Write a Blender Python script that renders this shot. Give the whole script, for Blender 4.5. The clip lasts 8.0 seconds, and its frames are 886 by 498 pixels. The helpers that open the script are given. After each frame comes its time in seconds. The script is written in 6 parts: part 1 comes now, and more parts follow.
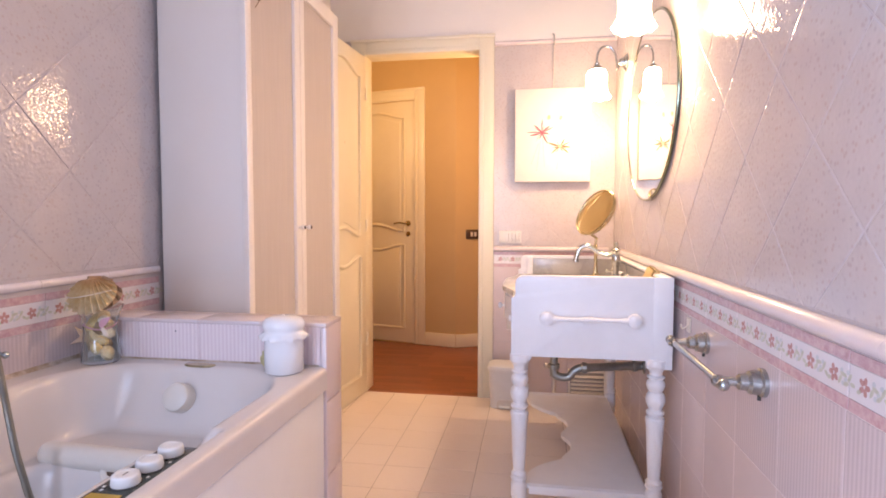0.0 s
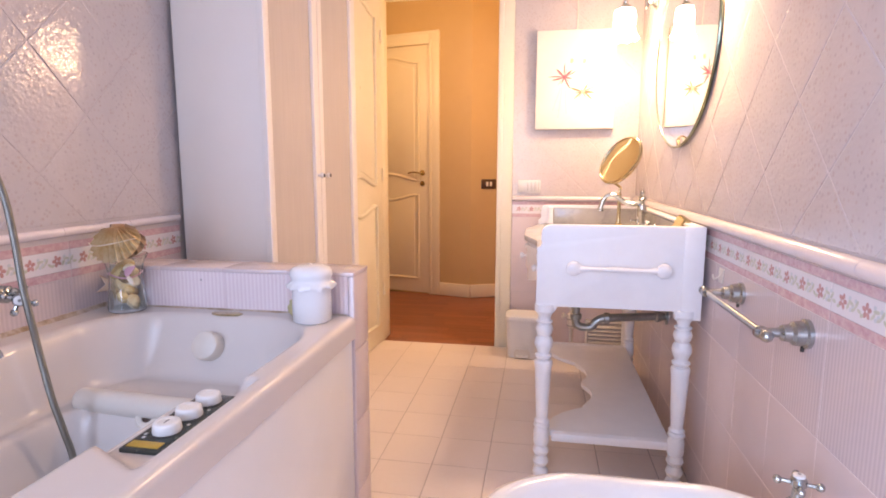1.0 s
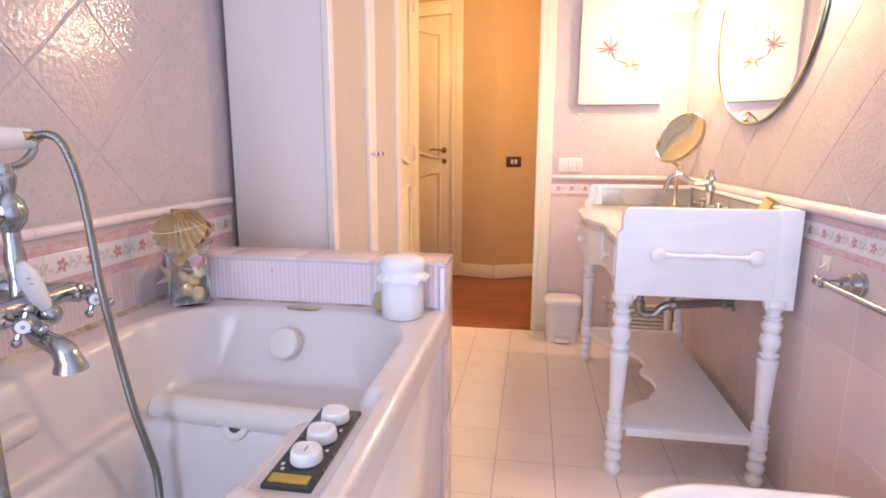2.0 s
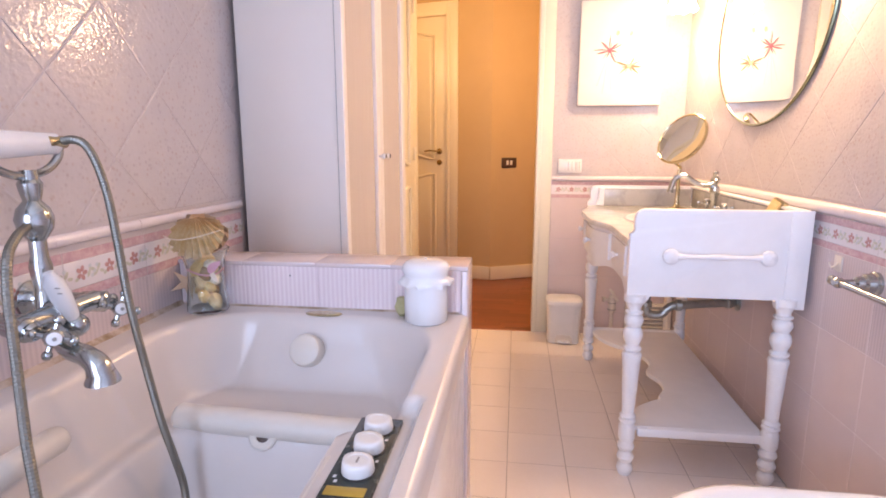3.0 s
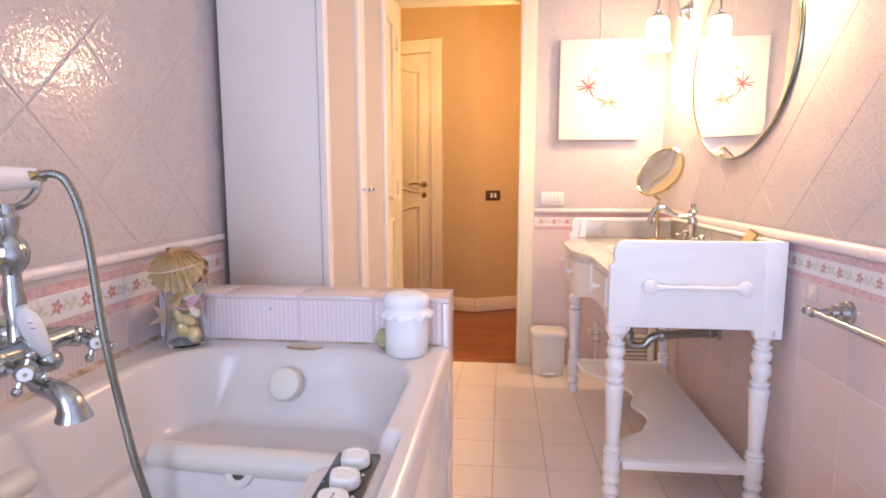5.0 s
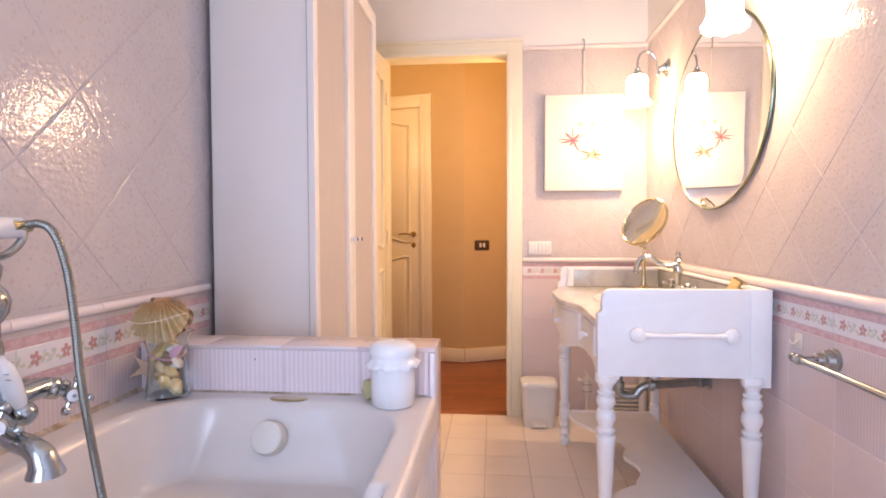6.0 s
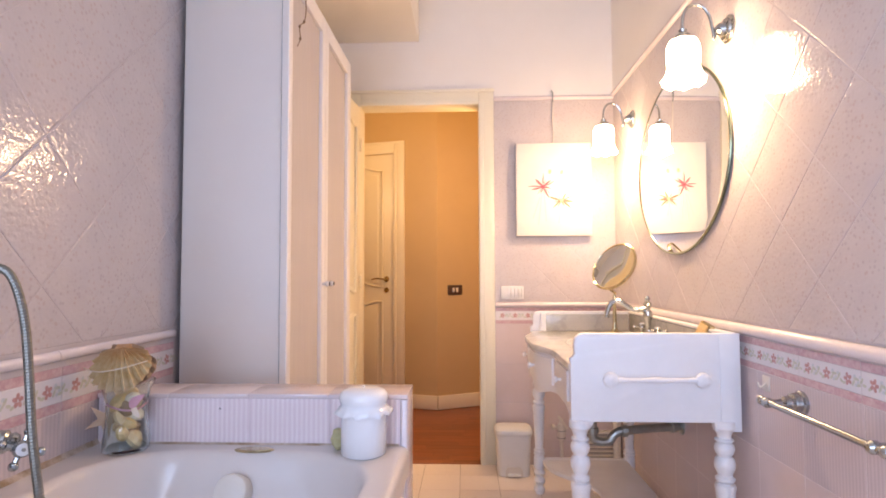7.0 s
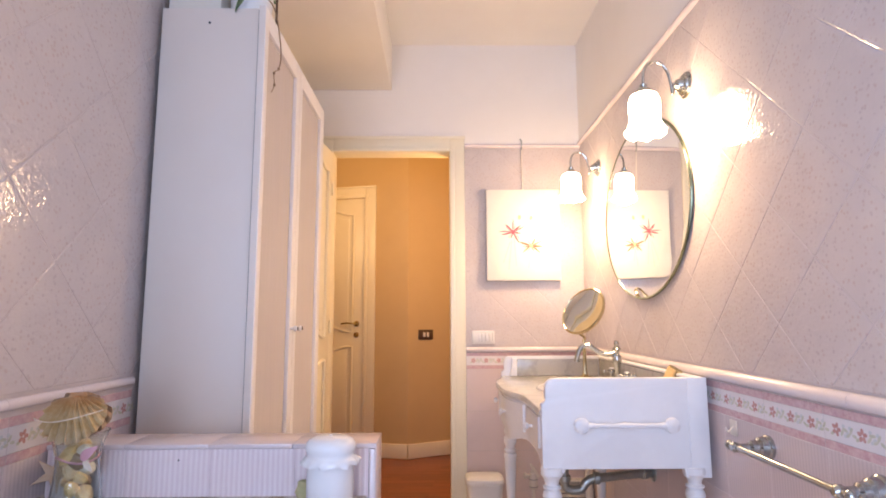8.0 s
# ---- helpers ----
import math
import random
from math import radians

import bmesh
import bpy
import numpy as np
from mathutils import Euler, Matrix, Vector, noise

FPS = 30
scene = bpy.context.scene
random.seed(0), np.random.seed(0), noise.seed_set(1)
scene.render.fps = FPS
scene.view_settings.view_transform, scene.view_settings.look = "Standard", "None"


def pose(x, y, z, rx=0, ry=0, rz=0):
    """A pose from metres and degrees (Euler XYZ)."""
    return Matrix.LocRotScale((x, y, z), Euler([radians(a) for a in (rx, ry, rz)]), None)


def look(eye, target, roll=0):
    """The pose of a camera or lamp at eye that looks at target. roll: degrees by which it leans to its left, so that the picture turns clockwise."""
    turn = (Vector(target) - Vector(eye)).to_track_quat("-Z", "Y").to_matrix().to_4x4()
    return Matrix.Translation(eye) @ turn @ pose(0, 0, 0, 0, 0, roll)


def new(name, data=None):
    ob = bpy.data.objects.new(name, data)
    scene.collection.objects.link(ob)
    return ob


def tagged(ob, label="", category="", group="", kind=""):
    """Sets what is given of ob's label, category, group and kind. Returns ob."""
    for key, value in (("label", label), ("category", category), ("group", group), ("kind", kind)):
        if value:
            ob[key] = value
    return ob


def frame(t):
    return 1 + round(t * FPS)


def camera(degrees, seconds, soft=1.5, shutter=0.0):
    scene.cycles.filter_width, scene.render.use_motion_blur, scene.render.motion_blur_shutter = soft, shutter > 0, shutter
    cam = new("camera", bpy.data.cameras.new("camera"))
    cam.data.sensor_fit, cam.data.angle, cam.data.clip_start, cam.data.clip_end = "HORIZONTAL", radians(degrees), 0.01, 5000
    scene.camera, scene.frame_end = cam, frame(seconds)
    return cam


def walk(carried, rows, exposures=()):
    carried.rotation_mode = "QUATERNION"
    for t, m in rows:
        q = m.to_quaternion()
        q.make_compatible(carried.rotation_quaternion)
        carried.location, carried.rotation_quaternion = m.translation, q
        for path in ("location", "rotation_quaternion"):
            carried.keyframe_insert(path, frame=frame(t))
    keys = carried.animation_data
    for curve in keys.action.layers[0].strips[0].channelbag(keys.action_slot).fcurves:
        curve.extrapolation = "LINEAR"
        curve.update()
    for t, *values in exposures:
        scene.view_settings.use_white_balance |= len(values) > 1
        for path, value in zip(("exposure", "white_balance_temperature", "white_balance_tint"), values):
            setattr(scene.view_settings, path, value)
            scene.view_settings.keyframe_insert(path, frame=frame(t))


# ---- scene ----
cam = camera(77.5, 8.0, soft=1.8)
PATH = [
    (0, (-0.057, 0.088, 1.077), (-0.37, 2.061, 0.971), 0.1),
    (0.5, (-0.086, 0.102, 1.07), (-0.415, 2.065, 0.875), 0.0),
    (1, (-0.116, 0.118, 1.066), (-0.456, 2.069, 0.784), 0.1),
    (1.5, (-0.18, 0.166, 1.067), (-0.52, 2.102, 0.701), 0.1),
    (1.7, (-0.272, 0.190, 1.071), (-0.603, 2.128, 0.703), 0.2),
    (1.8, (-0.319, 0.201, 1.072), (-0.644, 2.141, 0.704), 0.2),
    (2, (-0.385, 0.208, 1.072), (-0.695, 2.15, 0.707), 0.2),
    (2.2, (-0.416, 0.209, 1.075), (-0.711, 2.153, 0.711), 0.1),
    (3.3, (-0.473, 0.205, 1.077), (-0.726, 2.155, 0.715), -0.1),
    (3.5, (-0.47, 0.203, 1.077), (-0.72, 2.154, 0.715), -0.2),
    (4, (-0.464, 0.201, 1.077), (-0.7, 2.154, 0.715), -0.2),
    (4.5, (-0.46, 0.201, 1.079), (-0.682, 2.162, 0.756), -0.1),
    (6, (-0.445, 0.193, 1.076), (-0.625, 2.184, 1.009), -0.2),
    (6.5, (-0.445, 0.192, 1.075), (-0.58, 2.187, 1.092), -0.2),
    (7, (-0.443, 0.191, 1.075), (-0.526, 2.187, 1.17), -0.2),
    (7.5, (-0.444, 0.188, 1.076), (-0.473, 2.18, 1.25), -0.2),
    (8, (-0.442, 0.187, 1.075), (-0.42, 2.171, 1.329), -0.2),
]
walk(cam, [(t, look(eye, target, roll)) for t, eye, target, roll in PATH],
     [(0, -0.12, 8000, 22), (2, 0.07, 7850, 22), (3.5, 0.07, 7900, 20), (4.5, 0.07, 7900, 20), (6, -0.02, 7850, 19), (7, -0.15, 7750, 17), (8, -0.21, 7550, 16)])

# ---- world, window light, lamps, exposure ----
XL, XR, YF, YB, ZC = -1.284, 0.417, 3.4, -2.2, 2.75
YT = -0.7  # the tiling starts here
SOFFIT_X, SOFFIT_Z = -0.715, 2.46
world = bpy.data.worlds.new("world")
scene.world = world
world.use_nodes = True
wn = world.node_tree.nodes
sky = wn.new("ShaderNodeTexSky")
sky.sky_type = "NISHITA"
sky.sun_disc = False
sky.sun_elevation, sky.sun_rotation = radians(35), radians(120)
world.node_tree.links.new(sky.outputs[0], wn["Background"].inputs[0])
wn["Background"].inputs[1].default_value = 0.1


def lamp(name, kind, m, energy, colour, size=0.1, size_y=None):
    data = bpy.data.lights.new(name, kind)
    data.energy, data.color = energy, colour
    if kind == "AREA":
        data.size = size
        if size_y:
            data.shape, data.size_y = "RECTANGLE", size_y
    else:
        data.shadow_soft_size = size
    ob = new(name, data)
    ob.matrix_world = m
    return ob


WIN = (-1.78, -0.78, 0.06, 2.08)  # window opening in the west wall behind the camera: y0, y1, z0, z1
lamp("window_daylight", "AREA", look((XL - 0.03, -1.26, 1.07), (0.10, 0.10, 0.45)), 90, (0.35, 0.565, 1.0), 0.92, 1.96)
WIN_S = (-1.05, -0.25, 0.06, 2.08)  # a second one, unseen, added in the south wall as fill: x0, x1, z0, z1
lamp("window_daylight", "AREA", look((-0.65, YB - 0.03, 1.07), (-0.15, 0.5, 0.75)), 42, (0.50, 0.67, 1.0), 0.72, 1.96)
LAMPS = (1.99, 3.03)
for ly in LAMPS:
    lamp("lamp_bulb", "POINT", Matrix.Translation((0.267, ly, 1.715)), 16.5, (1.0, 0.73, 0.46), 0.045)
lamp("hall_unseen_light", "POINT", Matrix.Translation((-0.17, 3.72, 1.75)), 23, (1.0, 0.62, 0.27), 0.10)
# second light added to brighten the hall's left wall and door, no fixture
lamp("hall_unseen_light", "POINT", Matrix.Translation((-1.38, 3.80, 2.05)), 13, (1.0, 0.70, 0.38), 0.10)

# ---- materials ----


def mat(name, colour, rough=0.5, metal=0.0, spec=0.5):
    m = bpy.data.materials.new(name)
    m.use_nodes = True
    b = m.node_tree.nodes["Principled BSDF"]
    b.inputs["Base Color"].default_value = (*colour, 1)
    b.inputs["Roughness"].default_value = rough
    b.inputs["Metallic"].default_value = metal
    b.inputs["Specular IOR Level"].default_value = spec
    return m


def nodes(m):
    return m.node_tree.nodes, m.node_tree.links, m.node_tree.nodes["Principled BSDF"]


def vec(m, random_shift=False, kind="Object", scale=(1, 1, 1)):
    """Texture coordinates, shifted at random from object to object where wanted."""
    n, l, b = nodes(m)
    tc = n.new("ShaderNodeTexCoord")
    mp = n.new("ShaderNodeMapping")
    mp.inputs["Scale"].default_value = scale
    l.new(tc.outputs[kind], mp.inputs["Vector"])
    if random_shift:
        oi = n.new("ShaderNodeObjectInfo")
        mu = n.new("ShaderNodeMath")
        mu.operation = "MULTIPLY"
        mu.inputs[1].default_value = 37.0
        l.new(oi.outputs["Random"], mu.inputs[0])
        cx = n.new("ShaderNodeCombineXYZ")
        for k in range(3):
            l.new(mu.outputs[0], cx.inputs[k])
        l.new(cx.outputs[0], mp.inputs["Location"])
    return mp.outputs[0]


def noise_tex(m, v, scale, detail=3, rough=0.5):
    n, l, b = nodes(m)
    t = n.new("ShaderNodeTexNoise")
    t.inputs["Scale"].default_value = scale
    t.inputs["Detail"].default_value = detail
    t.inputs["Roughness"].default_value = rough
    l.new(v, t.inputs["Vector"])
    return t.outputs["Fac"]


def ramp(m, fac, stops):
    n, l, b = nodes(m)
    r = n.new("ShaderNodeValToRGB")
    e = r.color_ramp.elements
    while len(e) < len(stops):
        e.new(0.5)
    for el, (p, c) in zip(e, stops):
        el.position, el.color = p, (*c, 1)
    l.new(fac, r.inputs[0])
    return r.outputs[0]


def mix(m, fac, a, c, mode="MIX"):
    n, l, b = nodes(m)
    x = n.new("ShaderNodeMix")
    x.data_type, x.blend_type = "RGBA", mode
    for sock, v in ((x.inputs["Factor"], fac), (x.inputs[6], a), (x.inputs[7], c)):
        if isinstance(v, (int, float)):
            sock.default_value = v
        elif isinstance(v, tuple):
            sock.default_value = (*v, 1)
        else:
            l.new(v, sock)
    return x.outputs[2]


def bump(m, height, strength=0.2, dist=0.002, normal=None):
    n, l, b = nodes(m)
    x = n.new("ShaderNodeBump")
    x.inputs["Strength"].default_value = strength
    x.inputs["Distance"].default_value = dist
    l.new(height, x.inputs["Height"])
    if normal is not None:
        l.new(normal, x.inputs["Normal"])
    l.new(x.outputs[0], b.inputs["Normal"])
    return x.outputs[0]


def base(m, col):
    n, l, b = nodes(m)
    l.new(col, b.inputs["Base Color"])


def roughness(m, fac, lo, hi):
    n, l, b = nodes(m)
    r = n.new("ShaderNodeMapRange")
    r.inputs["To Min"].default_value, r.inputs["To Max"].default_value = lo, hi
    l.new(fac, r.inputs["Value"])
    l.new(r.outputs[0], b.inputs["Roughness"])


def spotted(name, colour, colour2, rough, scale, bump_scale=0, bump_strength=0.1, dist=0.001, shift=False, rvar=0.1):
    """A plain surface with slow variation of tint, fine grain and uneven gloss."""
    m = mat(name, colour, rough)
    v = vec(m, shift)
    slow = noise_tex(m, v, scale, 4, 0.6)
    base(m, ramp(m, slow, [(0.3, colour), (0.7, colour2)]))
    roughness(m, noise_tex(m, v, scale * 5, 3), max(rough - rvar, 0.03), rough + rvar)
    if bump_scale:
        bump(m, noise_tex(m, v, bump_scale, 2), bump_strength, dist)
    return m


def tile_floral():
    m = mat("tile_floral", (0.8, 0.72, 0.73), 0.12)
    n, l, b = nodes(m)
    v = vec(m, True)
    vo = n.new("ShaderNodeTexVoronoi")
    vo.inputs["Scale"].default_value = 78
    l.new(v, vo.inputs["Vector"])
    dots = ramp(m, vo.outputs["Distance"], [(0.16, (1, 1, 1)), (0.40, (0, 0, 0))])
    pick = ramp(m, noise_tex(m, v, 60, 1), [(0.36, (0, 0, 0)), (0.47, (1, 1, 1))])
    bl = n.new("ShaderNodeMath")
    bl.operation = "MULTIPLY"
    l.new(dots, bl.inputs[0])
    l.new(pick, bl.inputs[1])
    sc = n.new("ShaderNodeMath")
    sc.operation = "MULTIPLY"
    sc.inputs[1].default_value = 0.58
    l.new(bl.outputs[0], sc.inputs[0])
    ground = ramp(m, noise_tex(m, v, 14, 4), [(0.3, (0.595, 0.540, 0.535)), (0.7, (0.560, 0.508, 0.510))])
    ink = ramp(m, noise_tex(m, v, 22, 1), [(0.4, (0.50, 0.375, 0.34)), (0.62, (0.44, 0.385, 0.40))])
    base(m, mix(m, sc.outputs[0], ground, ink))
    roughness(m, noise_tex(m, v, 30), 0.04, 0.09)
    bump(m, noise_tex(m, v, 92, 1, 0.4), 0.36, 0.0024)
    return m


def tile_ribbed(name, dark, light, wash1, wash2, rib=0.2):
    m = mat(name, light, 0.22)
    n, l, b = nodes(m)
    v = vec(m)
    w = n.new("ShaderNodeTexWave")
    w.wave_type, w.bands_direction, w.wave_profile = "BANDS", "X", "SIN"
    w.inputs["Scale"].default_value = 28.6
    w.inputs["Distortion"].default_value = 0.0
    l.new(v, w.inputs["Vector"])
    stripes = ramp(m, w.outputs["Fac"], [(0.25, dark), (0.7, light)])
    v2 = vec(m, True)
    base(m, mix(m, 0.35, stripes, ramp(m, noise_tex(m, v2, 9), [(0.3, wash1), (0.7, wash2)])))
    bump(m, w.outputs["Fac"], rib, 0.003)
    return m


def tile_floor():
    m = mat("tile_floor", (0.75, 0.6, 0.56), 0.25)
    n, l, b = nodes(m)
    v = vec(m, True)
    oi = n.new("ShaderNodeObjectInfo")
    tone = ramp(m, oi.outputs["Random"], [(0.0, (0.83, 0.735, 0.685)), (1.0, (0.88, 0.79, 0.74))])
    speck = ramp(m, noise_tex(m, v, 55, 3, 0.6), [(0.3, (0.84, 0.75, 0.70)), (0.7, (0.88, 0.80, 0.75))])
    base(m, mix(m, 0.4, tone, speck))
    roughness(m, noise_tex(m, v, 40, 2), 0.32, 0.36)
    return m


def wood(name, dark, light, rough, axis_scale=(1, 12, 12)):
    m = mat(name, light, rough)
    n, l, b = nodes(m)
    v = vec(m, True, scale=axis_scale)
    grain = noise_tex(m, v, 6, 6, 0.65)
    col = ramp(m, grain, [(0.3, dark), (0.7, light)])
    oi = n.new("ShaderNodeObjectInfo")
    tone = ramp(m, oi.outputs["Random"], [(0.0, (0.7, 0.7, 0.7)), (1.0, (1.0, 1.0, 1.0))])
    base(m, mix(m, 1.0, col, tone, "MULTIPLY"))
    roughness(m, grain, rough - 0.08, rough + 0.1)
    bump(m, grain, 0.1, 0.001)
    return m


def marble(name, k=1.0):
    m = mat(name, (0.75, 0.74, 0.72), 0.12)
    v = vec(m)
    veins = ramp(m, noise_tex(m, v, 7, 8, 0.65), [(0.42, (0.74 * k, 0.72 * k, 0.69 * k)), (0.5, (0.62 * k, 0.61 * k, 0.59 * k)), (0.56, (0.76 * k, 0.74 * k, 0.71 * k))])
    base(m, veins)
    return m


def pink_band():
    m = mat("pink_band", (0.7, 0.42, 0.43), 0.2)
    v = vec(m, True)
    base(m, ramp(m, noise_tex(m, v, 70, 5, 0.7), [(0.35, (0.56, 0.33, 0.345)), (0.65, (0.70, 0.50, 0.50))]))
    return m


def fabric(name, c1, c2):
    m = mat(name, c1, 0.8)
    v = vec(m, scale=(1, 130, 3))
    base(m, ramp(m, noise_tex(m, v, 1.5, 3), [(0.35, c1), (0.65, c2)]))
    bump(m, noise_tex(m, v, 3, 2), 0.15, 0.001)
    return m


def glass(name, tint=(0.93, 0.97, 0.95)):
    m = mat(name, tint, 0.03)
    n, l, b = nodes(m)
    b.inputs["Transmission Weight"].default_value = 1.0
    b.inputs["IOR"].default_value = 1.45
    return m


def hose_metal():
    m = mat("hose_metal", (0.25, 0.24, 0.21), 0.48, 1.0)
    return m


def shade_glass():
    m = mat("shade_glass", (0.95, 0.93, 0.90), 0.35)
    n, l, b = nodes(m)
    b.inputs["Emission Color"].default_value = (1.0, 0.74, 0.48, 1)
    b.inputs["Emission Strength"].default_value = 36.0
    return m


def shell_skin():
    m = mat("shell_skin", (0.72, 0.50, 0.28), 0.45)
    v = vec(m)
    base(m, ramp(m, noise_tex(m, v, 26, 5, 0.6), [(0.3, (0.55, 0.30, 0.15)), (0.5, (0.76, 0.56, 0.33)), (0.72, (0.86, 0.74, 0.55))]))
    bump(m, noise_tex(m, v, 90, 3), 0.15, 0.001)
    return m


def scallop_skin():
    """Orange-brown at the hinge, paling to cream along the rim, with growth bands."""
    m = mat("scallop_skin", (0.76, 0.56, 0.33), 0.45)
    n, l, b = nodes(m)
    tc = n.new("ShaderNodeTexCoord")
    sp = n.new("ShaderNodeSeparateXYZ")
    l.new(tc.outputs["Generated"], sp.inputs[0])
    grow = ramp(m, sp.outputs[2], [(0.0, (0.66, 0.55, 0.37)), (0.35, (0.56, 0.39, 0.18)), (0.52, (0.64, 0.48, 0.26)), (0.75, (0.50, 0.27, 0.09)), (1.0, (0.42, 0.16, 0.06))])
    v = vec(m)
    base(m, mix(m, 0.35, grow, ramp(m, noise_tex(m, v, 60, 4, 0.6), [(0.35, (0.52, 0.30, 0.12)), (0.65, (0.80, 0.68, 0.48))])))
    bump(m, noise_tex(m, v, 160, 3), 0.2, 0.001)
    return m


def grime():
    m = mat("grime", (0.5, 0.38, 0.25), 0.7)
    v = vec(m)
    base(m, ramp(m, noise_tex(m, v, 18, 5, 0.7), [(0.35, (0.28, 0.19, 0.11)), (0.6, (0.58, 0.47, 0.39))]))
    return m


M_FLORAL, M_FLOORTILE, M_BAND = tile_floral(), tile_floor(), pink_band()
M_RIB = tile_ribbed("tile_ribbed_lilac", (0.72, 0.60, 0.62), (0.82, 0.73, 0.73), (0.76, 0.58, 0.58), (0.80, 0.66, 0.67))
M_RIBPINK = tile_ribbed("tile_ribbed_pink", (0.57, 0.48, 0.485), (0.66, 0.56, 0.56), (0.60, 0.505, 0.505), (0.645, 0.545, 0.545), 0.11)
M_PINK = spotted("tile_pink", (0.69, 0.575, 0.56), (0.66, 0.545, 0.53), 0.18, 9, 60, 0.06, shift=True)
M_TILEWHITE = spotted("tile_white", (0.80, 0.76, 0.76), (0.76, 0.71, 0.71), 0.15, 12, shift=True)
M_GROUT = spotted("grout", (0.58, 0.52, 0.515), (0.52, 0.465, 0.46), 0.8, 8, 120, 0.2)
M_GROUTPALE = spotted("dado_grout", (0.80, 0.72, 0.71), (0.74, 0.66, 0.65), 0.7, 8, 120, 0.2)
M_FGROUT = spotted("floor_grout", (0.22, 0.17, 0.155), (0.32, 0.26, 0.24), 0.85, 6, 120, 0.2)
M_RAIL = spotted("rail_glaze", (0.80, 0.72, 0.71), (0.76, 0.67, 0.67), 0.14, 14)
M_PAINT = spotted("wall_paint", (0.87, 0.84, 0.81), (0.84, 0.81, 0.78), 0.8, 3, 90, 0.08)
M_CEIL = spotted("ceiling_paint", (0.88, 0.85, 0.80), (0.85, 0.82, 0.77), 0.85, 3, 60, 0.06)
M_HALLPAINT = spotted("hall_paint", (0.62, 0.465, 0.265), (0.59, 0.44, 0.25), 0.7, 4, 70, 0.08)
M_CREAM = spotted("cream_lacquer", (0.85, 0.80, 0.66), (0.82, 0.77, 0.63), 0.32, 5, 40, 0.05)
M_WHITEWOOD = spotted("white_painted_wood", (0.87, 0.86, 0.87), (0.83, 0.82, 0.83), 0.38, 12, 70, 0.08)
M_DOORWHITE = spotted("white_lacquer", (0.86, 0.83, 0.82), (0.84, 0.81, 0.80), 0.5, 6, rvar=0.02)
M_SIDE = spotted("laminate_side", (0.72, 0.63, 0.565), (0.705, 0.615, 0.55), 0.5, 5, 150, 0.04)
M_FABRIC = fabric("door_fabric", (0.55, 0.50, 0.485), (0.59, 0.54, 0.525))
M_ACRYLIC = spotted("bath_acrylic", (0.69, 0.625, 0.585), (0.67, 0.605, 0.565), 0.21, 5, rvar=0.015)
M_CERAMIC = spotted("white_ceramic", (0.83, 0.82, 0.82), (0.80, 0.79, 0.79), 0.12, 6, rvar=0.05)
M_CREAMPLASTIC = spotted("cream_plastic", (0.72, 0.66, 0.59), (0.68, 0.62, 0.55), 0.4, 14)
M_WHITEPLASTIC = spotted("white_plastic", (0.80, 0.78, 0.76), (0.76, 0.74, 0.71), 0.35, 9)
M_CHROME = spotted("chrome", (0.48, 0.50, 0.49), (0.38, 0.40, 0.40), 0.19, 20, rvar=0.05)
M_CHROME.node_tree.nodes["Principled BSDF"].inputs["Metallic"].default_value = 1.0
M_HOSE = hose_metal()
M_BRASS = spotted("brass", (0.60, 0.52, 0.34), (0.48, 0.41, 0.25), 0.22, 25)
M_BRASS.node_tree.nodes["Principled BSDF"].inputs["Metallic"].default_value = 1.0
M_MIRROR = mat("mirror_silver", (0.90, 0.91, 0.90), 0.01, 1.0)
M_MIRROREDGE = mat("mirror_edge", (0.22, 0.25, 0.18), 0.2, 1.0)
M_GLASS = glass("clear_glass", (0.90, 0.95, 0.91))
M_SHADE = shade_glass()
M_PIPE = spotted("pipe_metal", (0.44, 0.46, 0.44), (0.34, 0.36, 0.35), 0.35, 30)
M_PIPE.node_tree.nodes["Principled BSDF"].inputs["Metallic"].default_value = 0.9
M_CANVAS = spotted("canvas", (0.85, 0.82, 0.76), (0.82, 0.78, 0.71), 0.8, 6, 300, 0.15)
M_PETALRED = spotted("petal_red", (0.30, 0.02, 0.06), (0.60, 0.22, 0.26), 0.7, 45)
M_PETALPALE = spotted("petal_pale", (0.36, 0.08, 0.05), (0.62, 0.28, 0.20), 0.7, 50)
M_YELLOWINK = spotted("ochre_ink", (0.66, 0.50, 0.24), (0.74, 0.62, 0.40), 0.7, 50)
M_STEMINK = spotted("stem_wash", (0.76, 0.72, 0.58), (0.80, 0.76, 0.66), 0.8, 40)
M_FLOWER = spotted("glaze_red", (0.50, 0.22, 0.20), (0.64, 0.38, 0.35), 0.2, 90)
M_LEAFINK = spotted("glaze_green", (0.52, 0.52, 0.40), (0.68, 0.65, 0.54), 0.2, 90)
M_BLUEINK = spotted("glaze_blue", (0.54, 0.58, 0.58), (0.68, 0.69, 0.69), 0.2, 90)
M_PARQUET = wood("parquet", (0.24, 0.07, 0.035), (0.42, 0.15, 0.07), 0.3)
M_DARKPANEL = spotted("control_panel", (0.035, 0.045, 0.04), (0.05, 0.06, 0.055), 0.25, 20)
M_GOLD = spotted("gold_label", (0.55, 0.36, 0.06), (0.46, 0.29, 0.05), 0.4, 40)
M_DARK = mat("dark_recess", (0.03, 0.028, 0.026), 0.6)
M_BROWN = spotted("brown_plastic", (0.06, 0.035, 0.025), (0.09, 0.05, 0.035), 0.35, 30)
M_SHELL = shell_skin()
M_SHELLWHITE = spotted("shell_white", (0.86, 0.80, 0.70), (0.78, 0.66, 0.52), 0.45, 40)
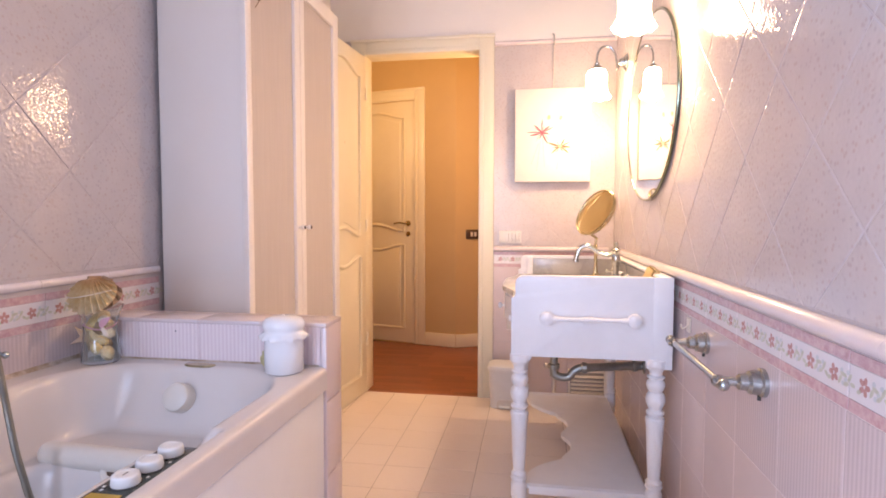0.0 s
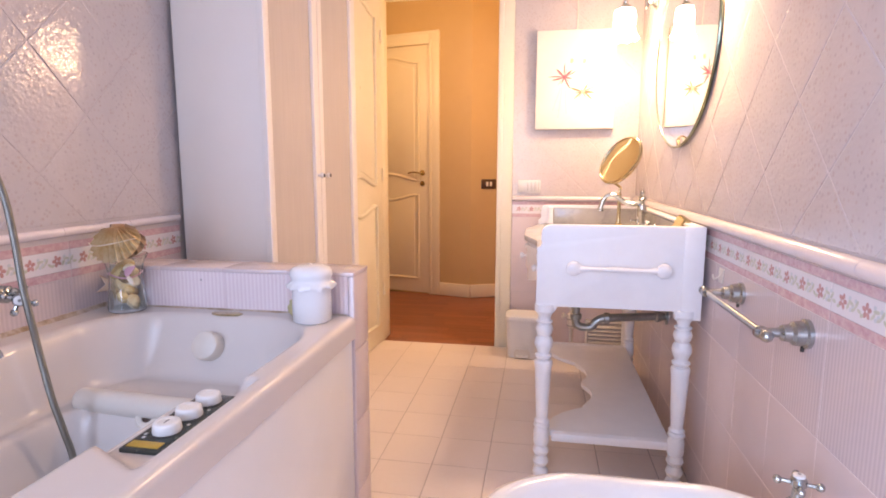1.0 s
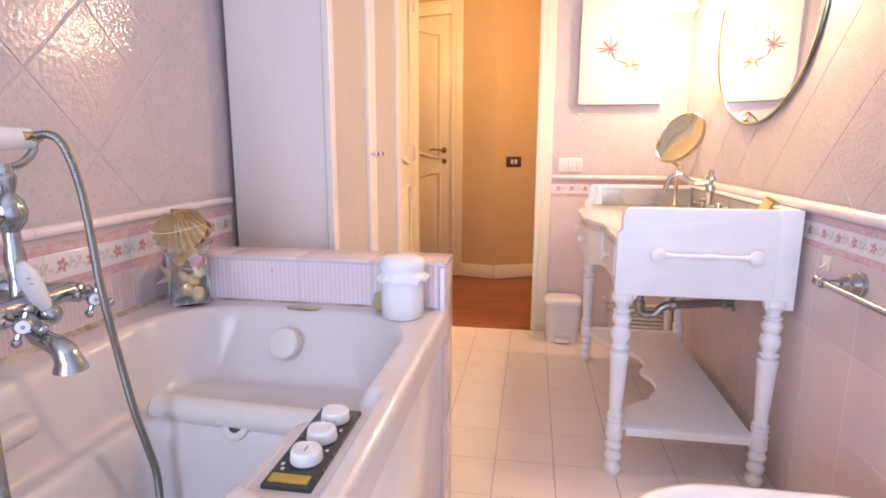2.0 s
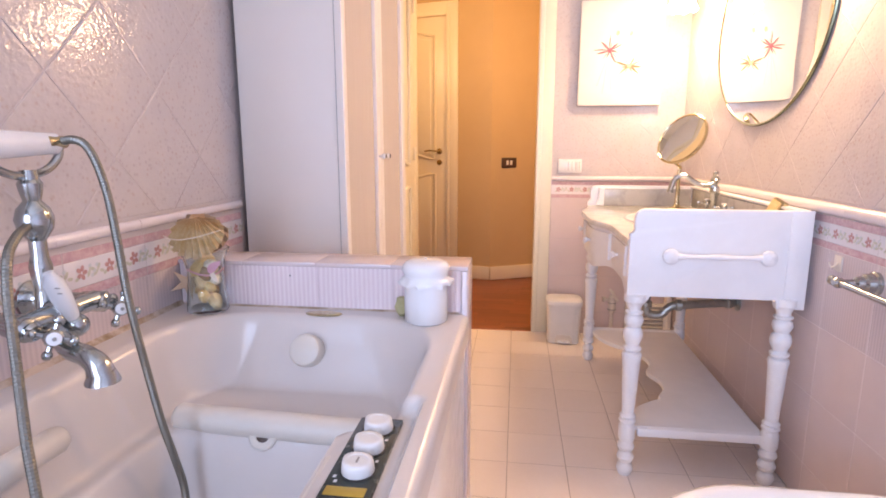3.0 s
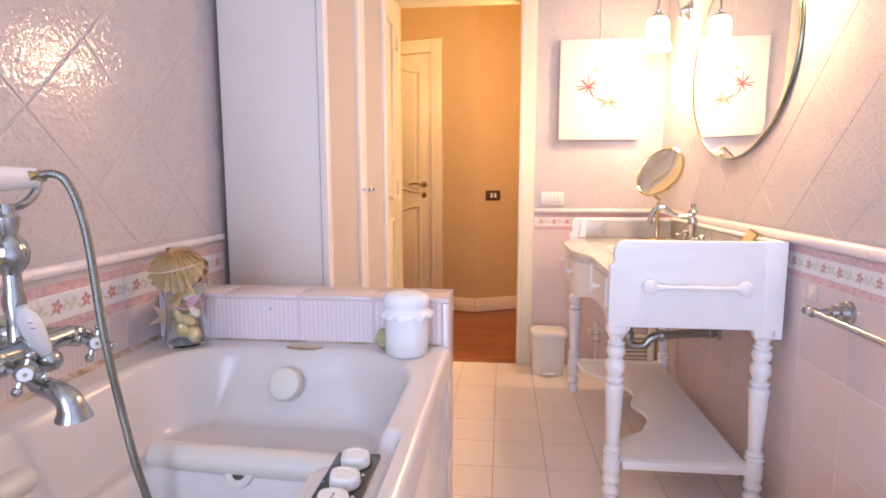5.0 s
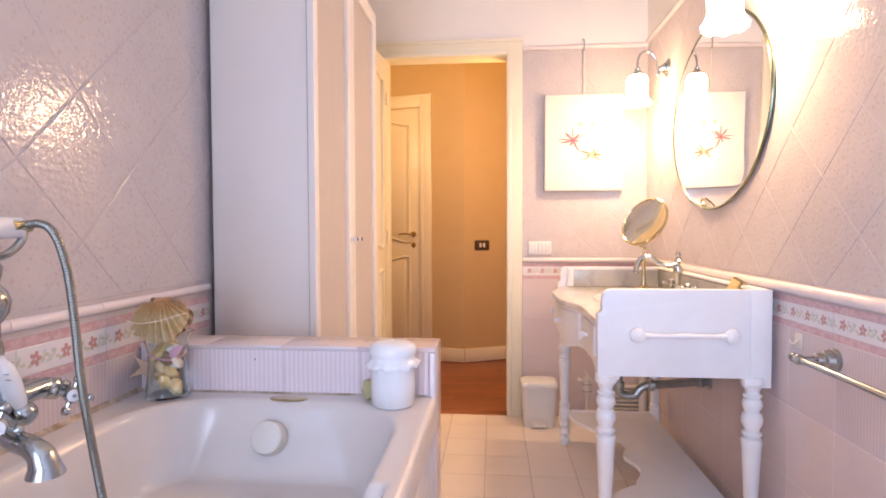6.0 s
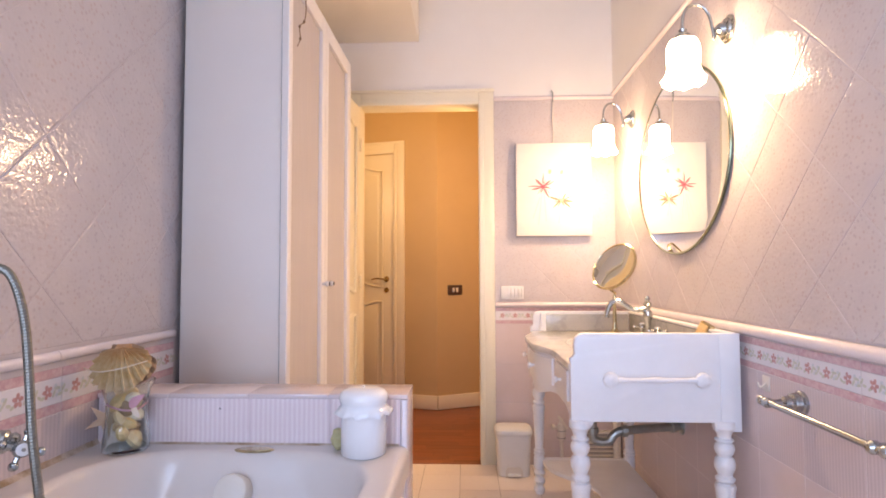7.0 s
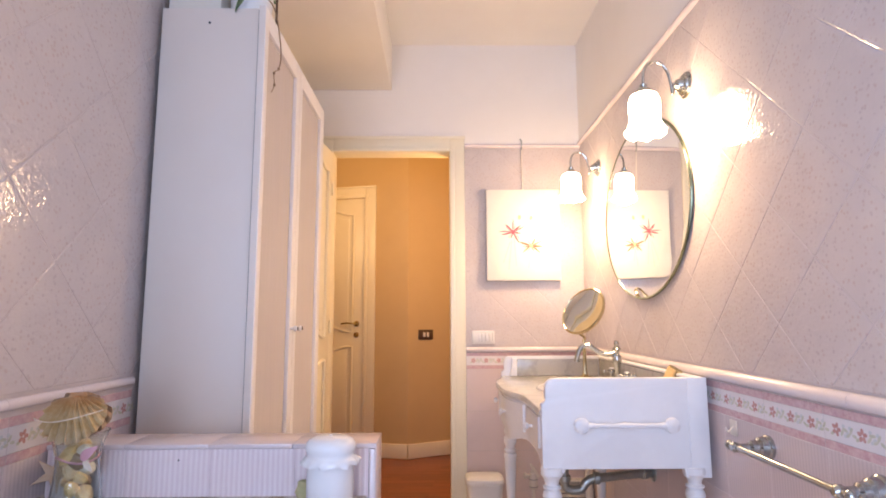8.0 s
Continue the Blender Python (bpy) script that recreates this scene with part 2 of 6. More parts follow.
M_SHELLBROWN = spotted("shell_ochre", (0.82, 0.60, 0.30), (0.70, 0.46, 0.20), 0.5, 50)
M_SHELLDARK = spotted("shell_umber", (0.26, 0.15, 0.09), (0.46, 0.30, 0.18), 0.5, 50)
M_RIBBON = spotted("pink_ribbon", (0.74, 0.44, 0.52), (0.70, 0.38, 0.46), 0.5, 30)
M_STAR = spotted("starfish_skin", (0.58, 0.38, 0.25), (0.64, 0.46, 0.33), 0.8, 70)
M_SPONGE = spotted("sponge", (0.40, 0.36, 0.18), (0.50, 0.44, 0.25), 0.95, 60, 200, 0.6)
M_LEAF = spotted("leaf", (0.05, 0.12, 0.04), (0.09, 0.18, 0.06), 0.35, 40)
M_VINE = spotted("vine_bark", (0.16, 0.10, 0.06), (0.24, 0.16, 0.09), 0.7, 60)
M_GRIME = grime()
M_TEXTGREY = mat("switch_grey", (0.30, 0.28, 0.26), 0.5)

# ---- mesh helpers ----


def thing(name, loc, label, category, group="", kind=""):
    ob = new(name)
    ob.empty_display_size = 0.05
    ob.location = loc
    return tagged(ob, label, category, group, kind)


def anchor(ob):
    v = Vector((0, 0, 0))
    while ob is not None:
        v += ob.location
        ob = ob.parent
    return v


def smooth_by_angle(me, angle=35):
    me.shade_smooth()
    me.set_sharp_from_angle(angle=radians(angle))


def part(name, bm, material, parent=None, label="", angle=28):
    """Links bm, given in world coordinates, as one mesh object under parent."""
    bmesh.ops.recalc_face_normals(bm, faces=bm.faces[:])
    if parent is not None:
        bmesh.ops.translate(bm, vec=-anchor(parent), verts=bm.verts[:])
    me = bpy.data.meshes.new(name)
    bm.to_mesh(me)
    bm.free()
    me.materials.append(material)
    smooth_by_angle(me, angle)
    ob = new(name, me)
    if parent is not None:
        ob.parent = parent
    if label:
        ob["label"] = label
    return ob


def solid(name, bm, material, label, category, kind="", group=""):
    return tagged(part(name, bm, material), label, category, group, kind)


def box(x0, x1, y0, y1, z0, z1, bevel=0.0, bm=None, seg=2):
    own = bmesh.new()
    r = bmesh.ops.create_cube(own, size=1.0)
    for v in own.verts:
        v.co = Vector((x0 + (v.co.x + 0.5) * (x1 - x0), y0 + (v.co.y + 0.5) * (y1 - y0), z0 + (v.co.z + 0.5) * (z1 - z0)))
    if bevel:
        bmesh.ops.bevel(own, geom=own.edges[:], offset=bevel, segments=seg, profile=0.5, affect="EDGES")
    return own if bm is None else join(bm, own)


def join(bm, other):
    me = bpy.data.meshes.new("tmp")
    other.to_mesh(me)
    other.free()
    bm.from_mesh(me)
    bpy.data.meshes.remove(me)
    return bm


def lathe(profile, centre=(0, 0, 0), seg=24, axis=(0, 0, 1), bm=None, ring=False):
    """Turns (radius, height) pairs about an axis through centre; ring: the profile closes on itself."""
    own = bmesh.new()
    turn = Vector((0, 0, 1)).rotation_difference(Vector(axis).normalized()).to_matrix().to_4x4()
    m = Matrix.Translation(centre) @ turn
    rings = []
    for r, z in profile:
        if r < 1e-5:
            rings.append([own.verts.new(m @ Vector((0, 0, z)))])
        else:
            rings.append([own.verts.new(m @ Vector((r * math.cos(2 * math.pi * k / seg), r * math.sin(2 * math.pi * k / seg), z))) for k in range(seg)])
    for a, c in list(zip(rings, rings[1:])) + ([(rings[-1], rings[0])] if ring else []):
        for k in range(seg):
            k2 = (k + 1) % seg
            if len(a) == 1 and len(c) == 1:
                continue
            if len(a) == 1:
                own.faces.new((a[0], c[k], c[k2]))
            elif len(c) == 1:
                own.faces.new((a[k], a[k2], c[0]))
            else:
                own.faces.new((a[k], a[k2], c[k2], c[k]))
    for end in () if ring else (rings[0], rings[-1]):
        if len(end) > 1:
            own.faces.new(end)
    return own if bm is None else join(bm, own)


def spline(pts, n=8):
    """Catmull-Rom through pts."""
    p = [Vector(q) for q in pts]
    p = [2 * p[0] - p[1]] + p + [2 * p[-1] - p[-2]]
    out = []
    for i in range(1, len(p) - 2):
        for k in range(n):
            t = k / n
            a, c, d, e = p[i - 1], p[i], p[i + 1], p[i + 2]
            out.append(0.5 * ((2 * c) + (d - a) * t + (2 * a - 5 * c + 4 * d - e) * t * t + (3 * c - a - 3 * d + e) * t ** 3))
    out.append(p[-2])
    return out


def tube(pts, radius, seg=10, bm=None, closed=False):
    """Sweeps a circle along pts; radius is a number or a function of 0..1."""
    own = bmesh.new()
    p = [Vector(q) for q in pts]
    n = len(p)
    rings, side = [], None
    for i in range(n):
        if closed:
            d = (p[(i + 1) % n] - p[i - 1]).normalized()
        else:
            d = (p[min(i + 1, n - 1)] - p[max(i - 1, 0)]).normalized()
        if side is None:
            side = d.orthogonal().normalized()
        side = (side - d * side.dot(d)).normalized()
        up = d.cross(side)
        r = radius(i / max(n - 1, 1)) if callable(radius) else radius
        rings.append([own.verts.new(p[i] + r * (math.cos(2 * math.pi * k / seg) * side + math.sin(2 * math.pi * k / seg) * up)) for k in range(seg)])
    pairs = list(zip(rings, rings[1:]))
    if closed:
        pairs.append((rings[-1], rings[0]))
    for a, c in pairs:
        for k in range(seg):
            own.faces.new((a[k], a[(k + 1) % seg], c[(k + 1) % seg], c[k]))
    if not closed:
        own.faces.new(rings[0])
        own.faces.new(rings[-1])
    return own if bm is None else join(bm, own)


def prism(outline, axis, lo, hi, bevel=0.0, bm=None, seg=2):
    """Extrudes a closed outline of 2D points along x, y or z from lo to hi."""
    own = bmesh.new()

    def at(p, d):
        return {"x": (d, p[0], p[1]), "y": (p[0], d, p[1]), "z": (p[0], p[1], d)}[axis]
    a = [own.verts.new(at(p, lo)) for p in outline]
    c = [own.verts.new(at(p, hi)) for p in outline]
    own.faces.new(a)
    own.faces.new(c[::-1])
    n = len(outline)
    for k in range(n):
        own.faces.new((a[k], c[k], c[(k + 1) % n], a[(k + 1) % n]))
    bmesh.ops.recalc_face_normals(own, faces=own.faces[:])
    if bevel:
        caps = [e for f in own.faces if len(f.verts) == n and n > 4 for e in f.edges] if n > 4 else own.edges[:]
        bmesh.ops.bevel(own, geom=list(set(caps)), offset=bevel, segments=seg, profile=0.5, affect="EDGES")
    return own if bm is None else join(bm, own)


def ball(centre, radius, scale=(1, 1, 1), bm=None, u=14, v=9):
    own = bmesh.new()
    bmesh.ops.create_uvsphere(own, u_segments=u, v_segments=v, radius=radius)
    for w in own.verts:
        w.co = Vector((w.co.x * scale[0], w.co.y * scale[1], w.co.z * scale[2])) + Vector(centre)
    return own if bm is None else join(bm, own)


def moved(bm, m):
    bmesh.ops.transform(bm, matrix=m, verts=bm.verts[:])
    return bm


def arc(cx, cy, r, a0, a1, n=6):
    return [(cx + r * math.cos(radians(a0 + (a1 - a0) * k / n)), cy + r * math.sin(radians(a0 + (a1 - a0) * k / n))) for k in range(n + 1)]


# ---- the large structure ----
T = 0.12  # wall thickness
DX0, DX1, DZ = -1.06, -0.365, 2.072  # doorway
GAP = 0.0011  # tiles stand this far off the wall

floor = solid("floor", box(XL - T, XR + T, YB - T, YF, -0.12, -GAP), M_FGROUT, "bathroom floor laid with small pale pink ceramic tiles", "floor", "structure")
wall_east = solid("wall_east", box(XR + GAP, XR + T, YB - T, YF + T, -0.12, ZC + 0.05), M_GROUT, "bathroom wall with pale floral tiles over a pink tiled dado", "wall", "structure")
bm = box(XL - T, XL - GAP, YB - T, WIN[0], -0.12, ZC + 0.05)
box(XL - T, XL - GAP, WIN[1], YF + T, -0.12, ZC + 0.05, bm=bm)
box(XL - T, XL - GAP, WIN[0], WIN[1], -0.12, WIN[2], bm=bm)
box(XL - T, XL - GAP, WIN[0], WIN[1], WIN[3], ZC + 0.05, bm=bm)
wall_west = solid("wall_west", bm, M_GROUT, "bathroom wall with pale floral tiles over ribbed lilac tiles and a window", "wall", "structure")
bm = box(XL - GAP, DX0 - 0.02, YF + GAP, YF + T, -0.12, ZC + 0.05)
box(DX1 + 0.02, XR + GAP, YF + GAP, YF + T, -0.12, ZC + 0.05, bm=bm)
box(DX0 - 0.02, DX1 + 0.02, YF + GAP, YF + T, DZ + 0.02, ZC + 0.05, bm=bm)
wall_north = solid("wall_north", bm, M_GROUT, "tiled end wall with the doorway to the hall", "wall", "structure")
bm = box(XL - GAP, WIN_S[0], YB - T, YB, -0.12, ZC + 0.05)
box(WIN_S[1], XR + GAP, YB - T, YB, -0.12, ZC + 0.05, bm=bm)
box(WIN_S[0], WIN_S[1], YB - T, YB, -0.12, WIN_S[2], bm=bm)
box(WIN_S[0], WIN_S[1], YB - T, YB, WIN_S[3], ZC + 0.05, bm=bm)
solid("wall_south", bm, M_PAINT, "plain painted wall with an added window opening", "wall", "structure")
ceiling = solid("ceiling", box(XL - T, XR + T, YB - T, YF + T, ZC, ZC + 0.1), M_CEIL, "warm white painted ceiling", "ceiling", "structure")
solid("ceiling_soffit", box(XL - GAP, SOFFIT_X, YB, YF + GAP, SOFFIT_Z, ZC, 0.004), M_CEIL, "lowered cream painted ceiling over the bath", "ceiling", "structure")
solid("dado_backing_east", box(XR + GAP - 0.0003, XR + GAP + 0.001, YT, YF, 0.0, 0.791), M_GROUTPALE, "pale joints behind the pink dado tiles", "wall", "structure")
# plain plaster above the tiling
solid("plaster_east", box(XR - 0.002, XR + GAP, YB, YF, 2.13, ZC), M_PAINT, "pale painted plaster over the tiles", "wall", "structure")
for a, c, z0, z1 in ((DX1 + 0.09, XR - 0.002, 2.11, ZC), (SOFFIT_X, DX1 + 0.09, 2.165, ZC), (XL, SOFFIT_X, 2.165, SOFFIT_Z)):
    solid("plaster_north", box(a, c, YF - 0.002, YF + GAP, z0, z1), M_PAINT, "pale painted plaster over the doorway", "wall", "structure")
solid("plaster_west", box(XL - GAP, XL + 0.002, YB, YF - 0.002, 2.13, SOFFIT_Z), M_PAINT, "pale painted plaster over the tiles", "wall", "structure")


def rail_profile(z0, z1, depth, n=8):
    """Half-round profile as (off the wall, z)."""
    h, c = (z1 - z0) / 2, (z0 + z1) / 2
    return [(0, z0)] + [(depth * math.cos(a), c + h * math.sin(a)) for a in [(-0.5 + k / n) * math.pi for k in range(n + 1)]] + [(0, z1)]


def wall_rail(name, wall, a, c, z0, z1, depth, material, label):
    pr = rail_profile(z0, z1, depth)
    if wall == "east":
        bm = prism([(XR - d, z) for d, z in pr], "y", a, c)
    elif wall == "west":
        bm = prism([(XL + d, z) for d, z in pr], "y", a, c)
    else:
        bm = prism([(YF - d, z) for d, z in pr], "x", a, c)
    return solid(name, bm, material, label, "trim", "structure")


DZW = 0.004  # the west wall's courses sit a little higher
for k in range(18):
    a = YT + k * 0.2275
    c = min(a + 0.2262, YF - 0.03)
    if c - a > 0.02:
        wall_rail("dado_rail_east", "east", a, c, 0.887, 0.922, 0.018, M_RAIL, "glossy pale pink half-round ceramic dado rail")
for k in range(11):
    a = YT + k * 0.2275 + 0.18
    c = min(a + 0.2262, 1.752)
    if c - a > 0.02:
        wall_rail("dado_rail_west", "west", a, c, 0.896 + DZW, 0.919 + DZW, 0.010, M_RAIL, "glossy pale pink half-round ceramic dado rail")
wall_rail("dado_rail_north", "north", -0.274, XR - 0.027, 0.889, 0.918, 0.016, M_RAIL, "glossy pale pink half-round ceramic dado rail")
wall_rail("picture_rail_east", "east", YB, YF - 0.012, 2.108, 2.136, 0.016, M_RAIL, "slim pale ceramic moulding topping the tiles")
wall_rail("picture_rail_north", "north", -0.274, XR, 2.096, 2.122, 0.016, M_RAIL, "slim pale ceramic moulding topping the tiles")

# ---- the hall ----
HC = Vector((-0.675, 4.66, 0))
HA = Vector((-0.969, 0.247, 0)).normalized()
HB = Vector((0.905, 0.425, 0)).normalized()
hl, hr = HC + HA * 2.0, HC + HB * 1.6
tri_l = [(hl.x, hl.y), (HC.x, HC.y), (hr.x, hr.y), (hr.x, hr.y + 0.15), (hl.x, hl.y + 0.15)]
hall_wall = solid("hall_wall_north", prism(tri_l, "z", -0.1, 2.7), M_HALLPAINT, "hall wall painted warm beige with a blunt corner", "wall", "structure")
bm = box(hl.x, DX0 - 0.02, YF + T, YF + T + 0.01, -0.1, 2.7)
box(DX1 + 0.02, hr.x, YF + T, YF + T + 0.01, -0.1, 2.7, bm=bm)
box(DX0 - 0.02, DX1 + 0.02, YF + T, YF + T + 0.01, DZ + 0.02, 2.7, bm=bm)
solid("hall_wall_south", bm, M_HALLPAINT, "hall side of the bathroom wall in beige paint", "wall", "structure")
solid("hall_wall_west", box(hl.x - 0.1, hl.x, YF + T, hl.y + 0.15, -0.1, 2.7), M_HALLPAINT, "plain beige wall closing the hall", "wall", "structure")
solid("hall_wall_east", box(hr.x, hr.x + 0.1, YF + T, hr.y + 0.15, -0.1, 2.7), M_HALLPAINT, "plain beige wall closing the hall", "wall", "structure")
solid("hall_ceiling", box(hl.x - 0.1, hr.x + 0.1, YF + T, hr.y + 0.2, 2.7, 2.8), M_CEIL, "cream painted hall ceiling", "ceiling", "structure")
hall_floor = solid("hall_floor", box(hl.x - 0.1, hr.x + 0.1, YF, hr.y + 0.2, -0.12, -0.006), M_DARK, "hall floor of reddish brown wooden strips", "floor", "structure")
for nm, d0, a, c in (("hall_baseboard_west", HA, 0.0, 0.28), ("hall_baseboard_east", HB, 0.0, 1.5)):
    nrm = Vector((-d0.y, d0.x, 0)) if d0 is HA else Vector((d0.y, -d0.x, 0))
    if nrm.y > 0:
        nrm = -nrm
    bm = box(a, c, 0, 0.016, 0, 0.11, 0.004)
    m = Matrix(((d0.x, nrm.x, 0, HC.x), (d0.y, nrm.y, 0, HC.y), (0, 0, 1, 0), (0, 0, 0, 1)))
    solid(nm, moved(bm, m), M_CREAM, "cream painted baseboard along the hall wall", "baseboard", "structure")

# ---- doors ----


def panel_outline(x0, x1, z0, z1, top=0.0, bottom=0.0, n=14):
    """A panel's outline with a bowed top and bottom edge."""
    out = []
    for k in range(n + 1):
        u = k / n
        out.append((x0 + (x1 - x0) * u, z1 + top * (0.5 - 0.5 * math.cos(2 * math.pi * u)) * 1.0))
    for k in range(n + 1):
        u = 1 - k / n
        out.append((x0 + (x1 - x0) * u, z0 + bottom * (0.5 - 0.5 * math.cos(2 * math.pi * u))))
    return out


def panelled_leaf(name, m, width, height, label, category, parent, kind=""):
    """A door leaf in its own frame: x along the leaf, y its thickness (front at y = 0), z up."""
    body = part("leaf", moved(box(0, width, 0, 0.04, 0.006, height, 0.003), m), M_CREAM, parent, label)
    for z0, z1, top, bot in ((0.98, height - 0.14, 0.055, 0.05), (0.13, 0.86, -0.05, 0.0)):
        o = panel_outline(0.1, width - 0.1, z0, z1, top, bot)
        part("panel_moulding", moved(tube([(x, -0.004, z) for x, z in o], 0.011, 8, closed=True), m), M_CREAM, parent)
        c = ((width / 2), (z0 + z1) / 2)
        inner = [(c[0] + (x - c[0]) * 0.86, c[1] + (z - c[1]) * 0.93) for x, z in o]
        part("raised_panel", moved(prism(inner, "y", -0.006, 0.004, 0.004), m), M_CREAM, parent)
    return body


def casing(prefix, x0, x1, ztop, w, y, m, parent):
    """Three moulded boards round an opening, face towards -y."""
    for a, c, z0, z1 in ((x0 - w, x0, 0, ztop + w), (x1, x1 + w, 0, ztop + w), (x0, x1, ztop, ztop + w)):
        bm = box(a, c, y - 0.018, y, z0, z1, 0.003)
        if c - a < z1 - z0 and (c - a) < 0.2:
            inner = c if a < x0 else a
            s = -1 if a < x0 else 1
            box(min(inner, inner + s * 0.028), max(inner, inner + s * 0.028), y - 0.026, y - 0.017, z0, ztop + 0.028, 0.004, bm)
        else:
            box(a, c, y - 0.026, y - 0.017, z0, z0 + 0.028, 0.004, bm)
            box(a - w - 0.004, c + w + 0.004, y - 0.029, y - 0.0185, z1 - 0.014, z1 + 0.004, 0.004, bm)
        part("casing", moved(bm, m), M_CREAM, parent)


I4 = Matrix.Identity(4)
door_1 = thing("door_1", (-0.7, YF, 0), "cream lacquered bathroom door standing open with its moulded frame", "door", kind="structure")
casing("casing", DX0, DX1, DZ, 0.088, YF, I4, door_1)
for a, c, z0, z1 in ((DX0 - 0.02, DX0, 0, DZ), (DX1, DX1 + 0.02, 0, DZ), (DX0 - 0.02, DX1 + 0.02, DZ, DZ + 0.02)):
    part("jamb", box(a, c, YF, YF + T, z0, z1, 0.002), M_CREAM, door_1)
part("threshold", box(DX0, DX1, YF - 0.012, YF + 0.012, -0.004, 0.003, 0.002), M_PARQUET, door_1, "thin dark wooden threshold")
# the leaf swings into the bathroom and rests almost square to the wall
turn = Matrix.Translation((-1.062, YF - 0.022, 0)) @ Matrix.Rotation(radians(-95.5), 4, "Z")
flip = turn @ Matrix.Scale(-1, 4, (0, 1, 0)) @ Matrix.Translation((0, -0.002, 0))
panelled_leaf("leaf", flip, 0.67, 2.062, "cream lacquered door leaf with curved raised panels", "door", door_1)
for z in (0.3, 1.0, 1.8):
    part("hinge", lathe([(0.006, 0), (0.006, 0.07), (0.003, 0.078)], (-1.054, YF - 0.03, z), 8), M_CREAM, door_1, "painted hinge")

MA = Matrix(((HA.x, 0.247, 0, HC.x), (HA.y, 0.969, 0, HC.y), (0, 0, 1, 0), (0, 0, 0, 1)))
# frame on the hall wall: x runs along the wall to the west, y into the wall
door_2 = thing("door_2", (HC + HA * 0.7), "closed cream panelled door across the hall", "door", kind="structure")
casing("casing", 0.375, 1.125, 2.095, 0.095, 0.0, MA, door_2)
panelled_leaf("leaf", MA @ Matrix.Translation((0.38, -0.004, 0)), 0.74, 2.09, "cream lacquered leaf with curved raised panels", "door", door_2)
hx = 0.44
lever = tube(spline([(hx, -0.012, 1.045), (hx, -0.05, 1.045), (hx + 0.02, -0.055, 1.046), (hx + 0.07, -0.055, 1.05), (hx + 0.115, -0.055, 1.043)], 5), 0.007, 8)
part("door_handle", moved(lever, MA), M_BRASS, door_2, "brass lever handle")
part("rosette", moved(lathe([(0.024, 0), (0.024, 0.008), (0.012, 0.012)], (hx, -0.004, 1.045), 16, (0, -1, 0)), MA), M_BRASS, door_2)
part("key_rosette", moved(lathe([(0.022, 0), (0.022, 0.008), (0.006, 0.012)], (hx, -0.004, 0.955), 16, (0, -1, 0)), MA), M_BRASS, door_2)

MBm = Matrix(((HB.x, -HB.y, 0, HC.x), (HB.y, HB.x, 0, HC.y), (0, 0, 1, 0), (0, 0, 0, 1)))
sock = thing("hall_socket", HC + HB * 0.15 + Vector((0, 0, 0.955)), "dark brown wall switch plate with two white inserts", "switch")
part("plate", moved(box(0.088, 0.218, -0.012, 0, 0.915, 0.995, 0.006), MBm), M_BROWN, sock)
for k in range(2):
    part("rocker", moved(box(0.127 + 0.032 * k, 0.147 + 0.032 * k, -0.016, -0.011, 0.937, 0.973, 0.002), MBm), M_WHITEPLASTIC, sock, "white rocker")

# ---- wardrobe ----
WY0, WY1, WZ, WX = 1.758, 2.60, 2.012, -0.978
ward = thing("wardrobe", ((XL + WX) / 2, (WY0 + WY1) / 2, 0), "tall narrow pale wardrobe with two fabric-panelled doors, standing against the tiles", "wardrobe")
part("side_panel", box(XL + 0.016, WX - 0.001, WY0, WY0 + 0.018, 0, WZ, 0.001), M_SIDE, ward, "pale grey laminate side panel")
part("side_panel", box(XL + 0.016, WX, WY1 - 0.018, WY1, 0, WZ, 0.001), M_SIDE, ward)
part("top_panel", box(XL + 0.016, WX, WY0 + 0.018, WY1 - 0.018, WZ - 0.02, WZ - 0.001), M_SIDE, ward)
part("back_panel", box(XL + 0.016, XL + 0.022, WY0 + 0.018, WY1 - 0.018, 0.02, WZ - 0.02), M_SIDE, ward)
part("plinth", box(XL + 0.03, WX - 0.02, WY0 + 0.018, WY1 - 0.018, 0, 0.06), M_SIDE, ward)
# dark strip stands in for the shadow in the gap behind the door
part("door_gap_shadow", box(WX - 0.001, WX + 0.003, WY0 + 0.0005, WY0 + 0.014, 0.03, WZ - 0.004), M_DARK, ward, "thin dark strip standing in for the door gap's shadow")
part("cap", lathe([(0.004, 0), (0.004, 0.0015), (0, 0.002)], (-1.125, WY0, 1.965), 8, (0, -1, 0)), M_DARK, ward, "small dark screw hole cap")


